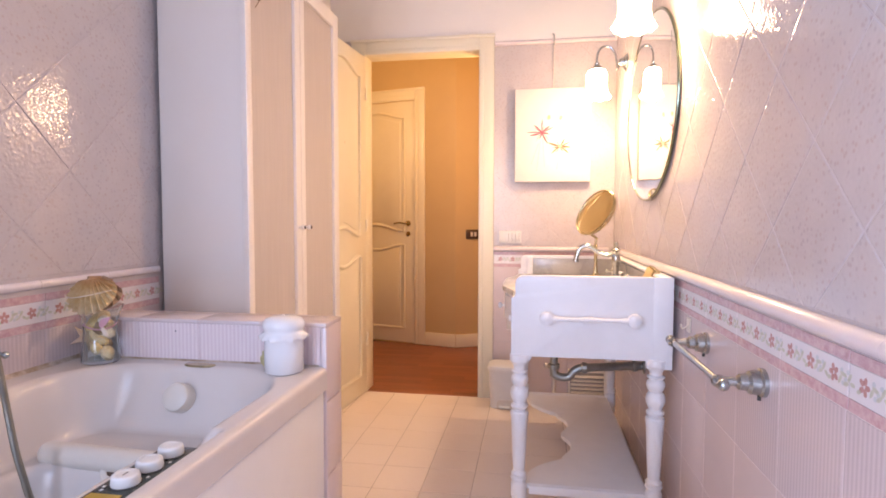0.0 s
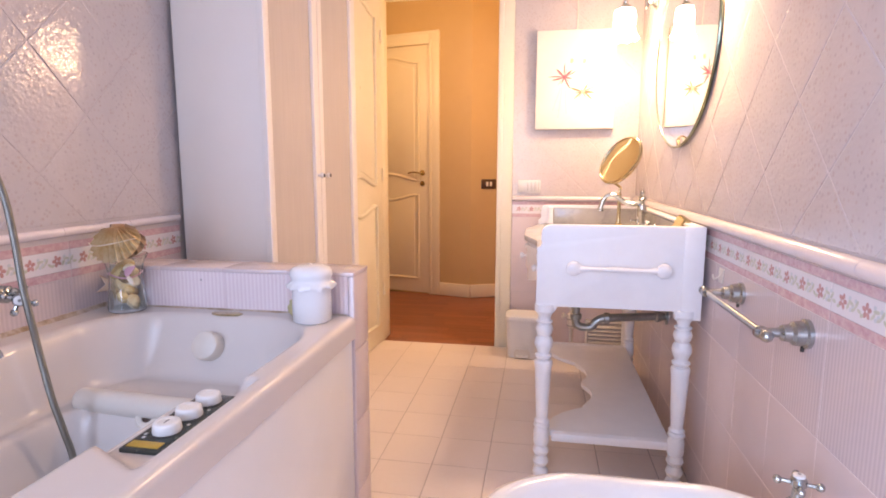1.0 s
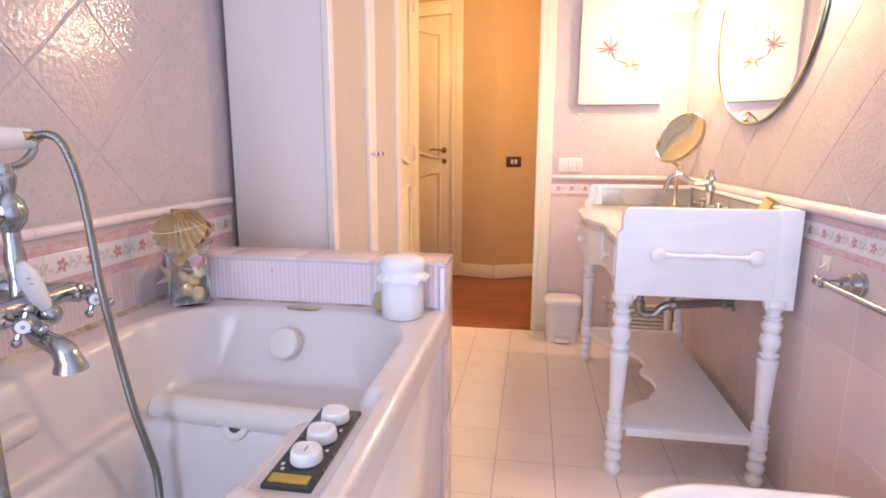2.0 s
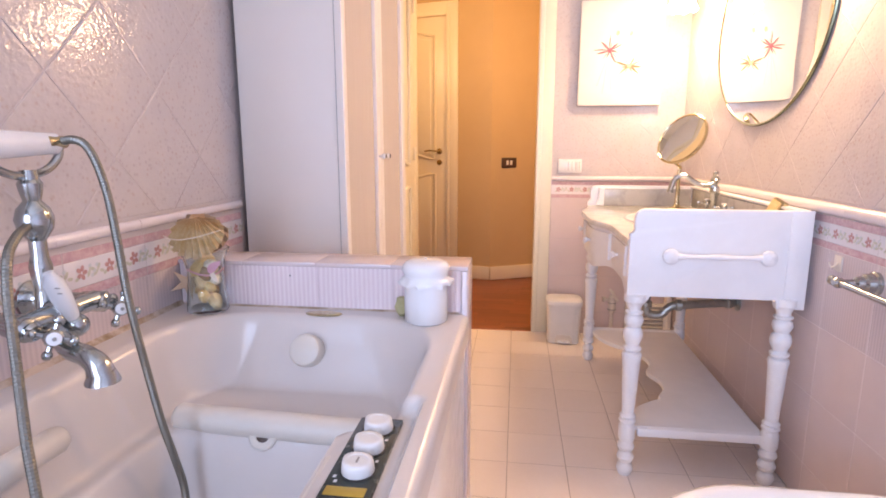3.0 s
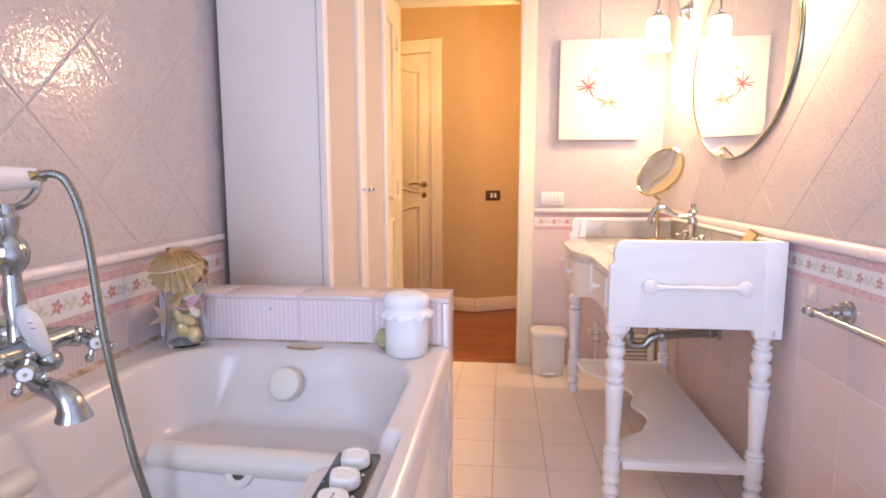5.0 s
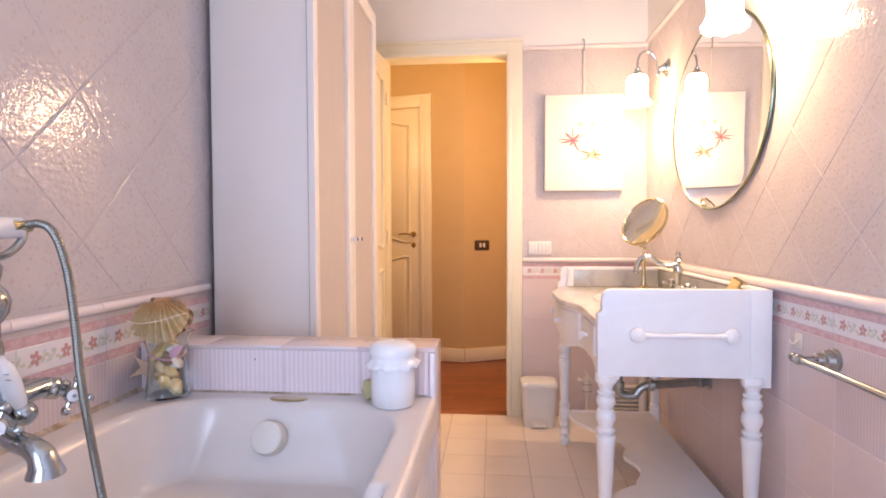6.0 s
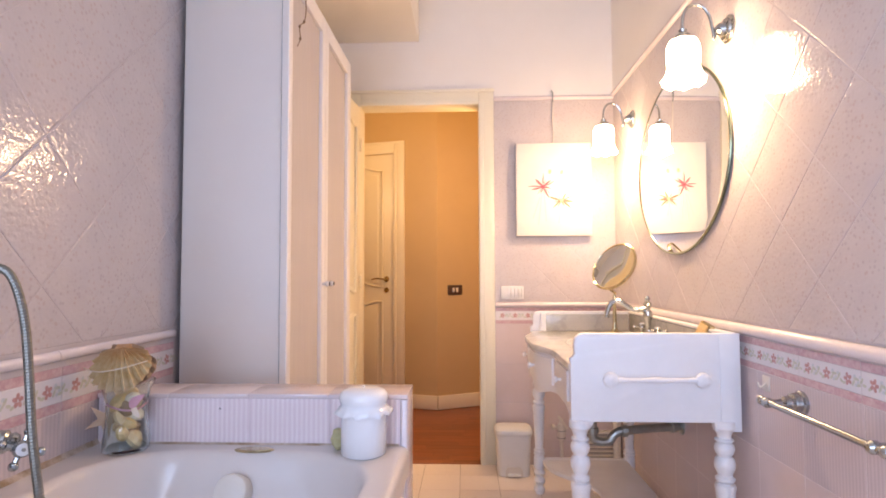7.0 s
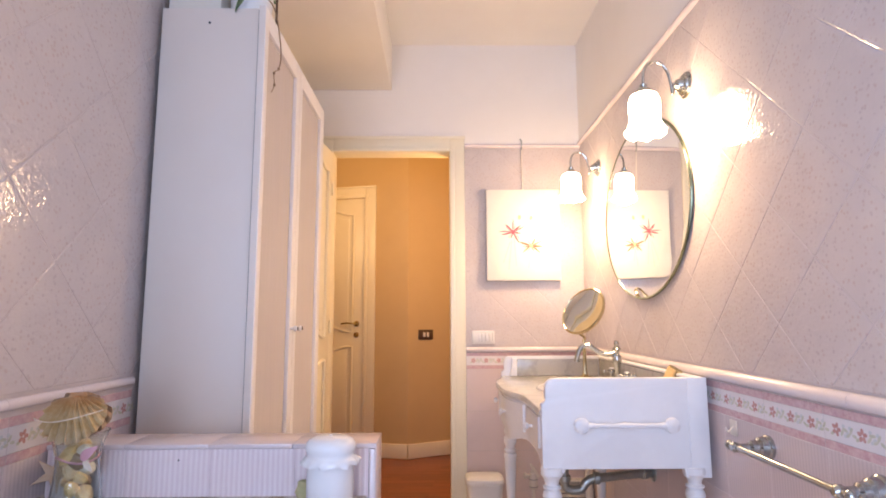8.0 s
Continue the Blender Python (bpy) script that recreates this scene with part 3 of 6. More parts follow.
def wardrobe_door(y0, y1, x0, knob_y, s0, s1):
    """A framed door on the wardrobe's long side; s0 and s1 are its stiles' widths."""
    d = part("door", box(x0 + 0.002, x0 + 0.010, y0 + s0 + 0.0005, y1 - s1 - 0.0005, 0.1005, WZ - 0.0585), M_FABRIC, ward, "greyish beige fabric door panel")
    for a, c, z0, z1 in ((y0, y0 + s0, 0.02, WZ + 0.004), (y1 - s1, y1, 0.02, WZ + 0.004), (y0 + s0 + 0.0005, y1 - s1 - 0.0005, WZ - 0.058, WZ + 0.003), (y0 + s0 + 0.0005, y1 - s1 - 0.0005, 0.02, 0.1)):
        part("door_frame", box(x0 + 0.0005, x0 + 0.022, a, c, z0, z1, 0.0025), M_DOORWHITE, d, "white lacquered door frame")
    part("knob", lathe([(0.005, 0), (0.005, 0.010), (0.010, 0.015), (0.011, 0.020), (0.007, 0.025), (0.0, 0.026)], (x0 + 0.022, knob_y, 1.046), 14, (1, 0, 0)), M_CERAMIC, d, "white porcelain knob")
    part("knob_dot", lathe([(0.007, 0), (0.0065, 0.003), (0, 0.004)], (x0 + 0.0465, knob_y, 1.046), 10, (1, 0, 0)), M_DARK, d)


wardrobe_door(WY0 - 0.012, 2.165, WX + 0.003, 2.135, 0.036, 0.046)
# added sheet darkens the door's near edge, which the lamps light less
part("edge_shade", box(WX + 0.005, WX + 0.023, WY0 - 0.0128, WY0 - 0.0115, 0.022, WZ + 0.002), M_SIDE, ward, "pale grey sheet shading the door's near edge")
wardrobe_door(2.169, WY1, WX + 0.003, 2.198, 0.040, 0.062)

# on top of the wardrobe
pot = thing("plant_pot", (-1.03, 1.84, WZ), "white planter with a trailing green plant on the wardrobe", "plant")
part("pot", lathe([(0.0, 0.0), (0.052, 0.0), (0.06, 0.02), (0.068, 0.10), (0.074, 0.105), (0.074, 0.125), (0.066, 0.127), (0.06, 0.10), (0.0, 0.098)], (-1.03, 1.84, WZ), 24), M_CERAMIC, pot)
part("soil", lathe([(0.0, 0.0), (0.061, 0.0), (0.06, 0.006), (0, 0.008)], (-1.03, 1.84, WZ + 0.1), 18), M_VINE, pot)


def leaf_mesh(at, aim, up, length, width):
    bm = bmesh.new()
    d, u = Vector(aim).normalized(), Vector(up)
    s = d.cross(u).normalized()
    u = s.cross(d)
    rows = []
    for i in range(9):
        t = i / 8
        w = width * math.sin(math.pi * min(t * 0.96 + 0.02, 1)) ** 0.7 * (1 - 0.35 * t)
        c = Vector(at) + d * length * t - u * length * 0.25 * t * t
        rows.append([bm.verts.new(c - s * w + u * w * 0.25), bm.verts.new(c), bm.verts.new(c + s * w + u * w * 0.25)])
    for a, c in zip(rows, rows[1:]):
        bm.faces.new((a[0], a[1], c[1], c[0]))
        bm.faces.new((a[1], a[2], c[2], c[1]))
    ex = bmesh.ops.extrude_face_region(bm, geom=bm.faces[:])
    bmesh.ops.translate(bm, vec=u * 0.0012, verts=[g for g in ex["geom"] if isinstance(g, bmesh.types.BMVert)])
    return bm


for at, aim, ln, w in (((-1.035, 1.79, WZ + 0.11), (-0.25, -1, -0.5), 0.10, 0.024), ((-1.05, 1.80, WZ + 0.12), (-0.9, -0.7, 0.2), 0.11, 0.026), ((-1.01, 1.83, WZ + 0.13), (0.3, 0.2, 1), 0.12, 0.026),
                       ((-1.06, 1.86, WZ + 0.13), (-0.6, 0.4, 0.8), 0.12, 0.025), ((-1.02, 1.88, WZ + 0.12), (0.2, 0.9, 0.5), 0.10, 0.024), ((-1.045, 1.785, WZ + 0.10), (-0.6, -1.0, -0.9), 0.09, 0.022), ((-1.0, 1.752, WZ + 0.055), (-0.75, -0.1, -0.75), 0.085, 0.02), ((-1.02, 1.75, WZ + 0.07), (-0.9, -0.3, -0.5), 0.085, 0.02)):
    part("leaf", leaf_mesh(at, aim, (0, 0, 1), ln, w), M_LEAF, pot)
vine_pts = [(-1.0, 1.80, WZ + 0.11), (-0.975, 1.77, WZ + 0.06), (-0.945, 1.80, WZ + 0.022), (-0.944, 1.865, WZ - 0.045), (-0.944, 1.880, WZ - 0.10), (-0.944, 1.860, WZ - 0.145), (-0.944, 1.815, WZ - 0.18), (-0.944, 1.822, WZ - 0.215), (-0.944, 1.795, WZ - 0.25)]
part("vine", tube(spline(vine_pts, 7), lambda t: 0.0022 - 0.0008 * t, 6), M_VINE, pot, "thin dry brown trailing stem")
for p in (vine_pts[5], vine_pts[7], vine_pts[6]):
    part("leaf_bud", ball(p, 0.004, (1, 1, 1.4), u=8, v=6), M_VINE, pot)
box_on_top = thing("storage_box", (-1.19, 1.83, WZ), "cream lidded box lying on the wardrobe", "box")
part("box_body", box(-1.262, -1.10, 1.775, 1.93, WZ, WZ + 0.09, 0.008), M_CREAMPLASTIC, box_on_top)
part("lid", box(-1.266, -1.096, 1.771, 1.934, WZ + 0.09, WZ + 0.11, 0.006), M_CREAMPLASTIC, box_on_top)
stat = thing("metal_candlestick", (-0.995, 1.985, WZ), "dark metal candlestick standing on the wardrobe", "candlestick")
part("stem", lathe([(0.026, 0.0), (0.024, 0.008), (0.008, 0.016), (0.004, 0.03), (0.004, 0.24), (0.010, 0.25), (0.013, 0.27), (0.0, 0.272)], (-0.995, 1.985, WZ), 14), M_BROWN, stat)

# ---- half wall behind the bath ----
HY0, HY1, HZ, HX = 1.432, 1.545, 0.809, -0.574
half_wall = solid("half_wall", box(XL, HX - 0.006, HY0 + 0.004, HY1 - 0.004, 0, HZ - 0.006), M_GROUT, "low tiled partition wall at the end of the bath", "wall", "structure")
for k in range(4):
    a = HX - 0.182 * (k + 1)
    bm = box(max(a + 0.0003, XL), HX - 0.182 * k - 0.0003, HY0 - 0.002, HY1 + 0.002, HZ - 0.010, HZ, 0.0009, seg=2)
    part("coping_tile", bm, M_PINK, half_wall, "smooth pale pink coping tile")
for k in range(4):
    z1 = HZ - 0.011 - 0.198 * k
    part("end_tile", box(HX - 0.006, HX, HY0 + 0.002, HY1 - 0.002, max(z1 - 0.194, 0.0), z1, 0.0015), M_PINK, half_wall)
part("corner_strip", box(HX - 0.016, HX - 0.001, HY0 - 0.001, HY0 + 0.006, 0, HZ - 0.011, 0.002), M_PINK, half_wall)
part("nail_hole", lathe([(0.002, 0), (0.002, 0.0012), (0, 0.0016)], (-1.0, HY0 + 0.0005, 0.776), 8, (0, -1, 0)), M_DARK, half_wall)

# ---- bath ----
RIM = 0.697
BX0, BX1, BY0, BY1 = XL + 0.004, -0.572, -0.30, HY0 - 0.002


def smoothstep(a, c, x):
    t = min(max((x - a) / (c - a), 0.0), 1.0)
    return t * t * (3 - 2 * t)


def rounded_box(x, y, x0, x1, y0, y1, r):
    """Signed distance into a rounded rectangle, positive inside."""
    qx, qy = abs(x - (x0 + x1) / 2) - (x1 - x0) / 2 + r, abs(y - (y0 + y1) / 2) - (y1 - y0) / 2 + r
    return -(math.hypot(max(qx, 0), max(qy, 0)) + min(max(qx, qy), 0) - r)


def bath_height(x, y):
    far = rounded_box(x, y, -1.212, -0.630, 0.55, 1.382, 0.18)
    near = rounded_box(x, y, -1.215, -0.705, -0.22, 1.15, 0.10)
    d = max(far if y > 0.985 else far - (0.985 - y) * 1.2, near)
    lip = smoothstep(-0.008, 0.014, d)
    # the back rest slopes at the far end, the sides are steep
    back = (1.382 - y)
    depth = 0.145 * smoothstep(-0.004, 0.065, d)
    if y > 1.04:
        depth = min(depth, 0.03 + 0.115 * smoothstep(0.0, 0.085, back))
    seat = 0.145
    well = smoothstep(1.135, 1.06, y)
    basin = rounded_box(x, y, -1.13, -0.745, -0.15, 1.14, 0.10)
    depth = depth + well * (0.44 - seat) * smoothstep(0.0, 0.09, basin)
    ledge = 0.026 * smoothstep(1.000, 0.975, y) * smoothstep(-0.600, -0.616, x) * smoothstep(-0.95, -0.90, x) * smoothstep(0.675, 0.705, y + 0.5 * (x + 0.60))
    z = RIM - 0.006 * lip - max(depth * lip, ledge)
    # rolled outer edge
    edge = BX1 - x
    if edge < 0.018:
        z -= 0.018 - math.sqrt(max(0.018 ** 2 - (0.018 - edge) ** 2, 0))
    return z


bath = thing("bathtub", ((BX0 + BX1) / 2, 0.55, 0), "white acrylic whirlpool bathtub set against the tiled wall", "bathtub")
nx, ny = 120, 240
xs = [BX0 + (BX1 - BX0) * (1 - (1 - k / nx) ** 1.0) for k in range(nx + 1)]
xs = sorted(xs + [BX1 - 0.001, BX1 - 0.003, BX1 - 0.012])
ys = [BY0 + (BY1 - BY0) * (k / ny) for k in range(ny + 1)]
bm = bmesh.new()
grid = [[bm.verts.new((x, y, bath_height(x, y))) for x in xs] for y in ys]
for a, c in zip(grid, grid[1:]):
    for k in range(len(xs) - 1):
        bm.faces.new((a[k], a[k + 1], c[k + 1], c[k]))
skirt = [bm.verts.new((BX1, y, 0.640)) for y in ys]
for k in range(len(ys) - 1):
    bm.faces.new((grid[k][-1], skirt[k], skirt[k + 1], grid[k + 1][-1]))
lipb = [bm.verts.new((BX1 - 0.02, y, 0.636)) for y in ys]
for k in range(len(ys) - 1):
    bm.faces.new((skirt[k], lipb[k], lipb[k + 1], skirt[k + 1]))
near_edge = grid[0]
low = [bm.verts.new((v.co.x, BY0, 0.636)) for v in near_edge]
for k in range(len(xs) - 1):
    bm.faces.new((near_edge[k], low[k], low[k + 1], near_edge[k + 1]))
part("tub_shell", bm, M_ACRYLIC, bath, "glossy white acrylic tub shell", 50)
# whiter than the shell's acrylic, to stand in for bounce light on this side
part("front_panel", box(BX1 - 0.03, BX1 - 0.008, BY0 + 0.01, BY1 - 0.004, 0.0, 0.634, 0.003), M_CERAMIC, bath, "plain white side panel under the rim")
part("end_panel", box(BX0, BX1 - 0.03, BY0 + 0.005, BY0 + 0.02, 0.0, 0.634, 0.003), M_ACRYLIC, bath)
part("overflow_cover", lathe([(0.036, -0.02), (0.036, 0.008), (0.033, 0.014), (0.026, 0.017), (0.0, 0.018)], (-0.927, 1.330, 0.630), 28, (0, -0.90, 0.42)), M_CREAMPLASTIC, bath, "round ivory plastic overflow cover")
bm = lathe([(0.044, -0.002), (0.044, 0.001), (0.040, 0.003), (0.0, 0.0035)], (0, 0, 0), 28)
part("rim_plate", moved(bm, Matrix.Translation((-0.905, 1.393, RIM)) @ Matrix.Diagonal((1, 0.36, 1, 1))), M_BRASS, bath, "tarnished oval metal rim plate")
# cushion rolls
def roll(p, q, r):
    p, q = Vector(p), Vector(q)
    d = (q - p).normalized()
    pts = [p + d * 0.0, p + d * 0.004, p + d * 0.012] + [p + (q - p) * t for t in (0.15, 0.3, 0.5, 0.7, 0.85)] + [q - d * 0.012, q - d * 0.004, q]
    n = len(pts) - 1
    rad = [0.55, 0.8, 1, 1, 1, 1, 1, 1, 1, 0.8, 0.55]
    return tube(pts, lambda t: r * rad[round(t * n)], 16)


part("cushion_roll", roll((-1.125, 1.140, 0.556), (-0.70, 1.125, 0.552), 0.027), M_CREAMPLASTIC, bath, "ivory cushion roll across the tub")
part("cushion_roll", roll((-1.165, 0.25, 0.645), (-1.140, 0.895, 0.648), 0.021), M_CREAMPLASTIC, bath, "ivory arm roll along the wall side")
part("cushion_roll", roll((-0.713, 0.25, 0.650), (-0.708, 0.875, 0.654), 0.014), M_CREAMPLASTIC, bath, "ivory arm roll along the open side")
jet = part("jet_ring", lathe([(0.027, -0.012), (0.028, 0.001), (0.024, 0.004), (0.014, 0.002), (0.012, -0.006)], (-0.932, 1.114, 0.543), 24, (0, -0.80, 0.60), ring=True), M_CREAMPLASTIC, bath, "ivory ring round the drain")
part("jet_grille", lathe([(0.017, -0.004), (0.017, -0.001), (0.012, 0.0), (0.0, 0.0)], (-0.932, 1.114, 0.543), 12, (0, -0.80, 0.60)), M_BROWN, jet, "dark metal drain grille")
# control panel, sunk below the rim
PT = RIM - 0.020
bm = box(-0.693, -0.629, 0.760, 0.958, RIM - 0.034, PT, 0.002)
panel = part("control_panel", bm, M_DARKPANEL, bath, "dark green control plate")
part("gold_strip", box(-0.687, -0.637, 0.767, 0.784, PT - 0.0005, PT + 0.0012, 0.0004), M_GOLD, panel, "gold coloured label strip")


def knob_outline(ky, k):
    """A round knob drawn out into a blunt point."""
    o = []
    for i in range(28):
        a = 2 * math.pi * i / 28
        r = 0.0205 * (1 + 0.20 * max(0.0, math.cos(a - 2.5)) ** 9)
        o.append((-0.658 + r * k * math.cos(a), ky + r * k * math.sin(a)))
    return o


def control_knob(ky):
    bm = bmesh.new()
    rings = []
    for k, z in ((1.0, 0.0005), (1.02, 0.003), (0.97, 0.0125), (0.92, 0.0155), (0.82, 0.0168), (0.60, 0.0168), (0.58, 0.0160)):
        rings.append([bm.verts.new((x, y, PT + z)) for x, y in knob_outline(ky, k)])
    for p, q in zip(rings, rings[1:]):
        for i in range(28):
            bm.faces.new((p[i], p[(i + 1) % 28], q[(i + 1) % 28], q[i]))
    bm.faces.new(rings[0])
    bm.faces.new(rings[-1])
    part("control_knob", bm, M_WHITEPLASTIC, panel, "round white control knob with a blunt pointer", 50)
    part("knob_base", lathe([(0.0235, 0.0), (0.0235, 0.0010), (0.0220, 0.0014)], (-0.658, ky, PT), 24), M_DARK, panel)


for ky in (0.818, 0.871, 0.924):
    control_knob(ky)
part("knob_mark", box(-0.6595, -0.6570, 0.812, 0.824, PT + 0.0158, PT + 0.0166, 0.0002), M_TEXTGREY, panel)
for px, py in ((-0.684, 0.805), (-0.680, 0.795), (-0.640, 0.843), (-0.640, 0.896), (-0.684, 0.845)):
    part("panel_mark", box(px - 0.002, px + 0.002, py - 0.0025, py + 0.0025, PT - 0.0005, PT + 0.0006), M_WHITEPLASTIC, panel)
solid("caulk_line_west", prism([(XL, RIM - 0.002), (XL + 0.009, RIM - 0.001), (XL + 0.002, RIM + 0.009), (XL, RIM + 0.010)], "y", BY0, HY0 - 0.001), M_GRIME, "stained sealant joint between bath and tiles", "trim", "structure")
solid("caulk_line_north", prism([(HY0 - 0.001, RIM - 0.001), (HY0 - 0.005, RIM + 0.0), (HY0 - 0.002, RIM + 0.003), (HY0 - 0.001, RIM + 0.004)], "x", XL + 0.01, HX - 0.02), M_GRIME, "stained sealant joint between bath and partition", "trim", "structure")

# ---- bath mixer with hand shower ----


def cross_handle(parent, centre, axis, size=0.030, index=True):
    a = Vector(axis).normalized()
    hub = part("cross_handle", lathe([(0.008, -0.022), (0.009, -0.008), (0.013, -0.004), (0.013, 0.008), (0.010, 0.012)], centre, 14, a), M_CHROME, parent, "chrome cross handle")
    s = a.orthogonal().normalized()
    t = a.cross(s)
    c0, s0 = math.cos(0.5), math.sin(0.5)
    s, t = s * c0 + t * s0, t * c0 - s * s0
    for d in (s, -s, t, -t):
        p = Vector(centre)
        bm = tube([p + d * 0.008, p + d * size * 0.72], 0.0042, 8)
        ball(p + d * size * 0.88, 0.0075, bm=bm, u=10, v=7)
        part("spoke", bm, M_CHROME, hub)
    if index:
        part("index_button", lathe([(0.0098, 0), (0.0095, 0.004), (0.0, 0.006)], Vector(centre) + a * 0.0115, 14, a), M_CERAMIC, hub, "white porcelain index button")
        part("index_mark", lathe([(0.0032, 0), (0.003, 0.0012), (0.0, 0.0014)], Vector(centre) + a * 0.0162, 8, a), M_TEXTGREY, hub)
    return hub


mix_x, mix_z = -1.165, 0.812
bt = thing("bath_mixer", (-1.2, 0.955, 0.80), "old-style chrome bath mixer with porcelain hand shower on the tiled wall", "faucet")
for yy in (0.892, 1.015):
    part("wall_flange", lathe([(0.032, 0.0), (0.032, 0.006), (0.022, 0.014), (0.015, 0.028), (0.014, 0.10)], (XL, yy, mix_z + 0.012), 22, (1, 0, 0)), M_CHROME, bt)
body = tube([(mix_x - 0.012, 0.875, mix_z + 0.01), (mix_x - 0.012, 1.03, mix_z + 0.01)], 0.0165, 16)
ball((mix_x - 0.012, 0.955, mix_z + 0.01), 0.026, bm=body)
part("mixer_body", body, M_CHROME, bt)
for yy in (0.885, 1.035):
    part("valve_body", lathe([(0.016, -0.025), (0.018, -0.005), (0.018, 0.012), (0.013, 0.016), (0.015, 0.022), (0.011, 0.028)], (mix_x - 0.01, yy, mix_z + 0.006), 16, (0.8, 0.35 if yy > 1 else -0.1, -0.1)), M_CHROME, bt)
cross_handle(bt, (-1.132, 1.031, mix_z - 0.003), (0.72, -0.62, 0.1))
cross_handle(bt, (-1.125, 0.884, mix_z - 0.004), (0.72, -0.62, 0.1))
# spout
spts = spline([(-1.175, 0.930, 0.806), (-1.15, 0.920, 0.795), (-1.122, 0.910, 0.780), (-1.094, 0.905, 0.774), (-1.076, 0.903, 0.762), (-1.070, 0.902, 0.744)], 6)
part("spout", tube(spts, lambda t: 0.0160 - 0.003 * math.sin(math.pi * t) + 0.004 * t, 16), M_CHROME, bt)
part("spout_mouth", lathe([(0.0175, 0.018), (0.0235, 0.004), (0.0245, 0.0), (0.019, -0.001), (0.016, 0.008)], (-1.069, 0.902, 0.736), 18, ring=True), M_CHROME, bt)
# riser and cradle
part("riser", lathe([(0.016, 0.0), (0.020, 0.012), (0.015, 0.022), (0.013, 0.05), (0.016, 0.085), (0.0125, 0.10), (0.012, 0.125), (0.0235, 0.142), (0.0265, 0.158), (0.022, 0.174), (0.012, 0.186), (0.0155, 0.20), (0.017, 0.212), (0.013, 0.218), (0.012, 0.232)], (-1.195, 0.952, 0.812), 20), M_CHROME, bt)
cr = spline([(-1.205, 0.895, 1.068), (-1.203, 0.900, 1.052), (-1.198, 0.925, 1.038), (-1.195, 0.952, 1.036), (-1.192, 0.98, 1.042), (-1.189, 1.002, 1.06), (-1.188, 1.006, 1.078), (-1.19, 0.996, 1.09)], 6)
part("cradle", tube(cr, 0.0065, 10), M_CHROME, bt)
hsp = lathe([(0.011, 0.0), (0.0165, 0.006), (0.0185, 0.05), (0.0205, 0.09), (0.0185, 0.135), (0.0155, 0.15)], (-1.188, 1.004, 1.083), 18, (-0.05, -1, -0.02))
part("shower_handle", hsp, M_CERAMIC, bt, "white porcelain hand shower handle")
part("shower_end", lathe([(0.012, 0.0), (0.0135, 0.012), (0.0105, 0.024), (0.0095, 0.04), (0.0085, 0.042)], (-1.188, 0.968, 1.083), 16, (0.30, 1, 0.06)), M_BRASS, bt)
part("shower_head", lathe([(0.012, 0.0), (0.016, 0.02), (0.034, 0.045), (0.036, 0.055), (0.0, 0.058)], (-1.196, 0.855, 1.080), 18, (0.1, -0.9, -0.4)), M_CHROME, bt)
# diverter lever
part("diverter_lever", lathe([(0.009, 0.0), (0.0125, 0.012), (0.0155, 0.045), (0.0140, 0.068), (0.0085, 0.080), (0.0075, 0.086), (0.0, 0.088)], (-1.155, 0.957, 0.812), 16, (-0.08, -0.33, 0.94)), M_CERAMIC, bt, "white porcelain diverter lever")
part("diverter_ball", ball((-1.155, 0.962, 0.800), 0.0185), M_CHROME, bt)
for k in range(2):
    part("lever_mark", moved(box(-0.004, 0.004, -0.0008, 0.0008, 0, 0.0012), Matrix.Translation((-1.1465, 0.9285 - 0.0032 * k, 0.860 + 0.009 * k))), M_TEXTGREY, bt)


def hose(name, pts, r):
    dense = spline(pts, 30)
    path, run, step = [Vector(dense[0])], 0.0, 0.0025
    for p, q in zip(dense, dense[1:]):
        p, q = Vector(p), Vector(q)
        ln = (q - p).length
        while ln > 1e-9 and run + ln >= step:
            p = p + (q - p) * ((step - run) / ln)
            path.append(p)
            ln, run = (q - p).length, 0.0
        run += ln
    n = len(path)
    return part(name, tube(path, lambda t: r * (0.90 + 0.075 * (round(t * (n - 1)) % 2)), 10), M_HOSE, bt, "ribbed metal shower hose", 20)


hose("shower_hose", [(-1.178, 0.998, 1.085), (-1.156, 1.000, 1.089), (-1.138, 1.003, 1.080), (-1.126, 1.008, 1.050), (-1.119, 1.015, 0.999), (-1.114, 1.019, 0.925), (-1.106, 1.018, 0.840), (-1.099, 1.022, 0.769), (-1.085, 1.022, 0.689), (-1.070, 1.023, 0.607), (-1.058, 1.030, 0.539), (-1.048, 1.036, 0.468), (-1.035, 1.01, 0.38), (-1.02, 0.93, 0.30), (-1.0, 0.80, 0.275), (-1.0, 0.65, 0.272)], 0.0072)
hose("shower_hose", [(-1.195, 0.945, 0.965), (-1.182, 0.918, 0.958), (-1.17, 0.894, 0.953), (-1.160, 0.866, 0.930), (-1.150, 0.848, 0.883), (-1.140, 0.837, 0.824), (-1.130, 0.826, 0.748), (-1.112, 0.808, 0.685), (-1.092, 0.792, 0.622), (-1.065, 0.77, 0.52), (-1.04, 0.74, 0.40), (-1.02, 0.70, 0.30), (-1.0, 0.65, 0.272)], 0.0072)

# ---- things on the bath rim ----
jx, jy = -0.662, 1.372
jar = thing("ceramic_jar", (jx, jy, RIM), "white ceramic jar with a frilled cloth-like lid on the bath rim", "jar")
seg = 48
bm = bmesh.new()
prof = [(0.040, 0.0), (0.046, 0.004), (0.0465, 0.05), (0.0465, 0.085), (0.047, 0.09)]
rings = []
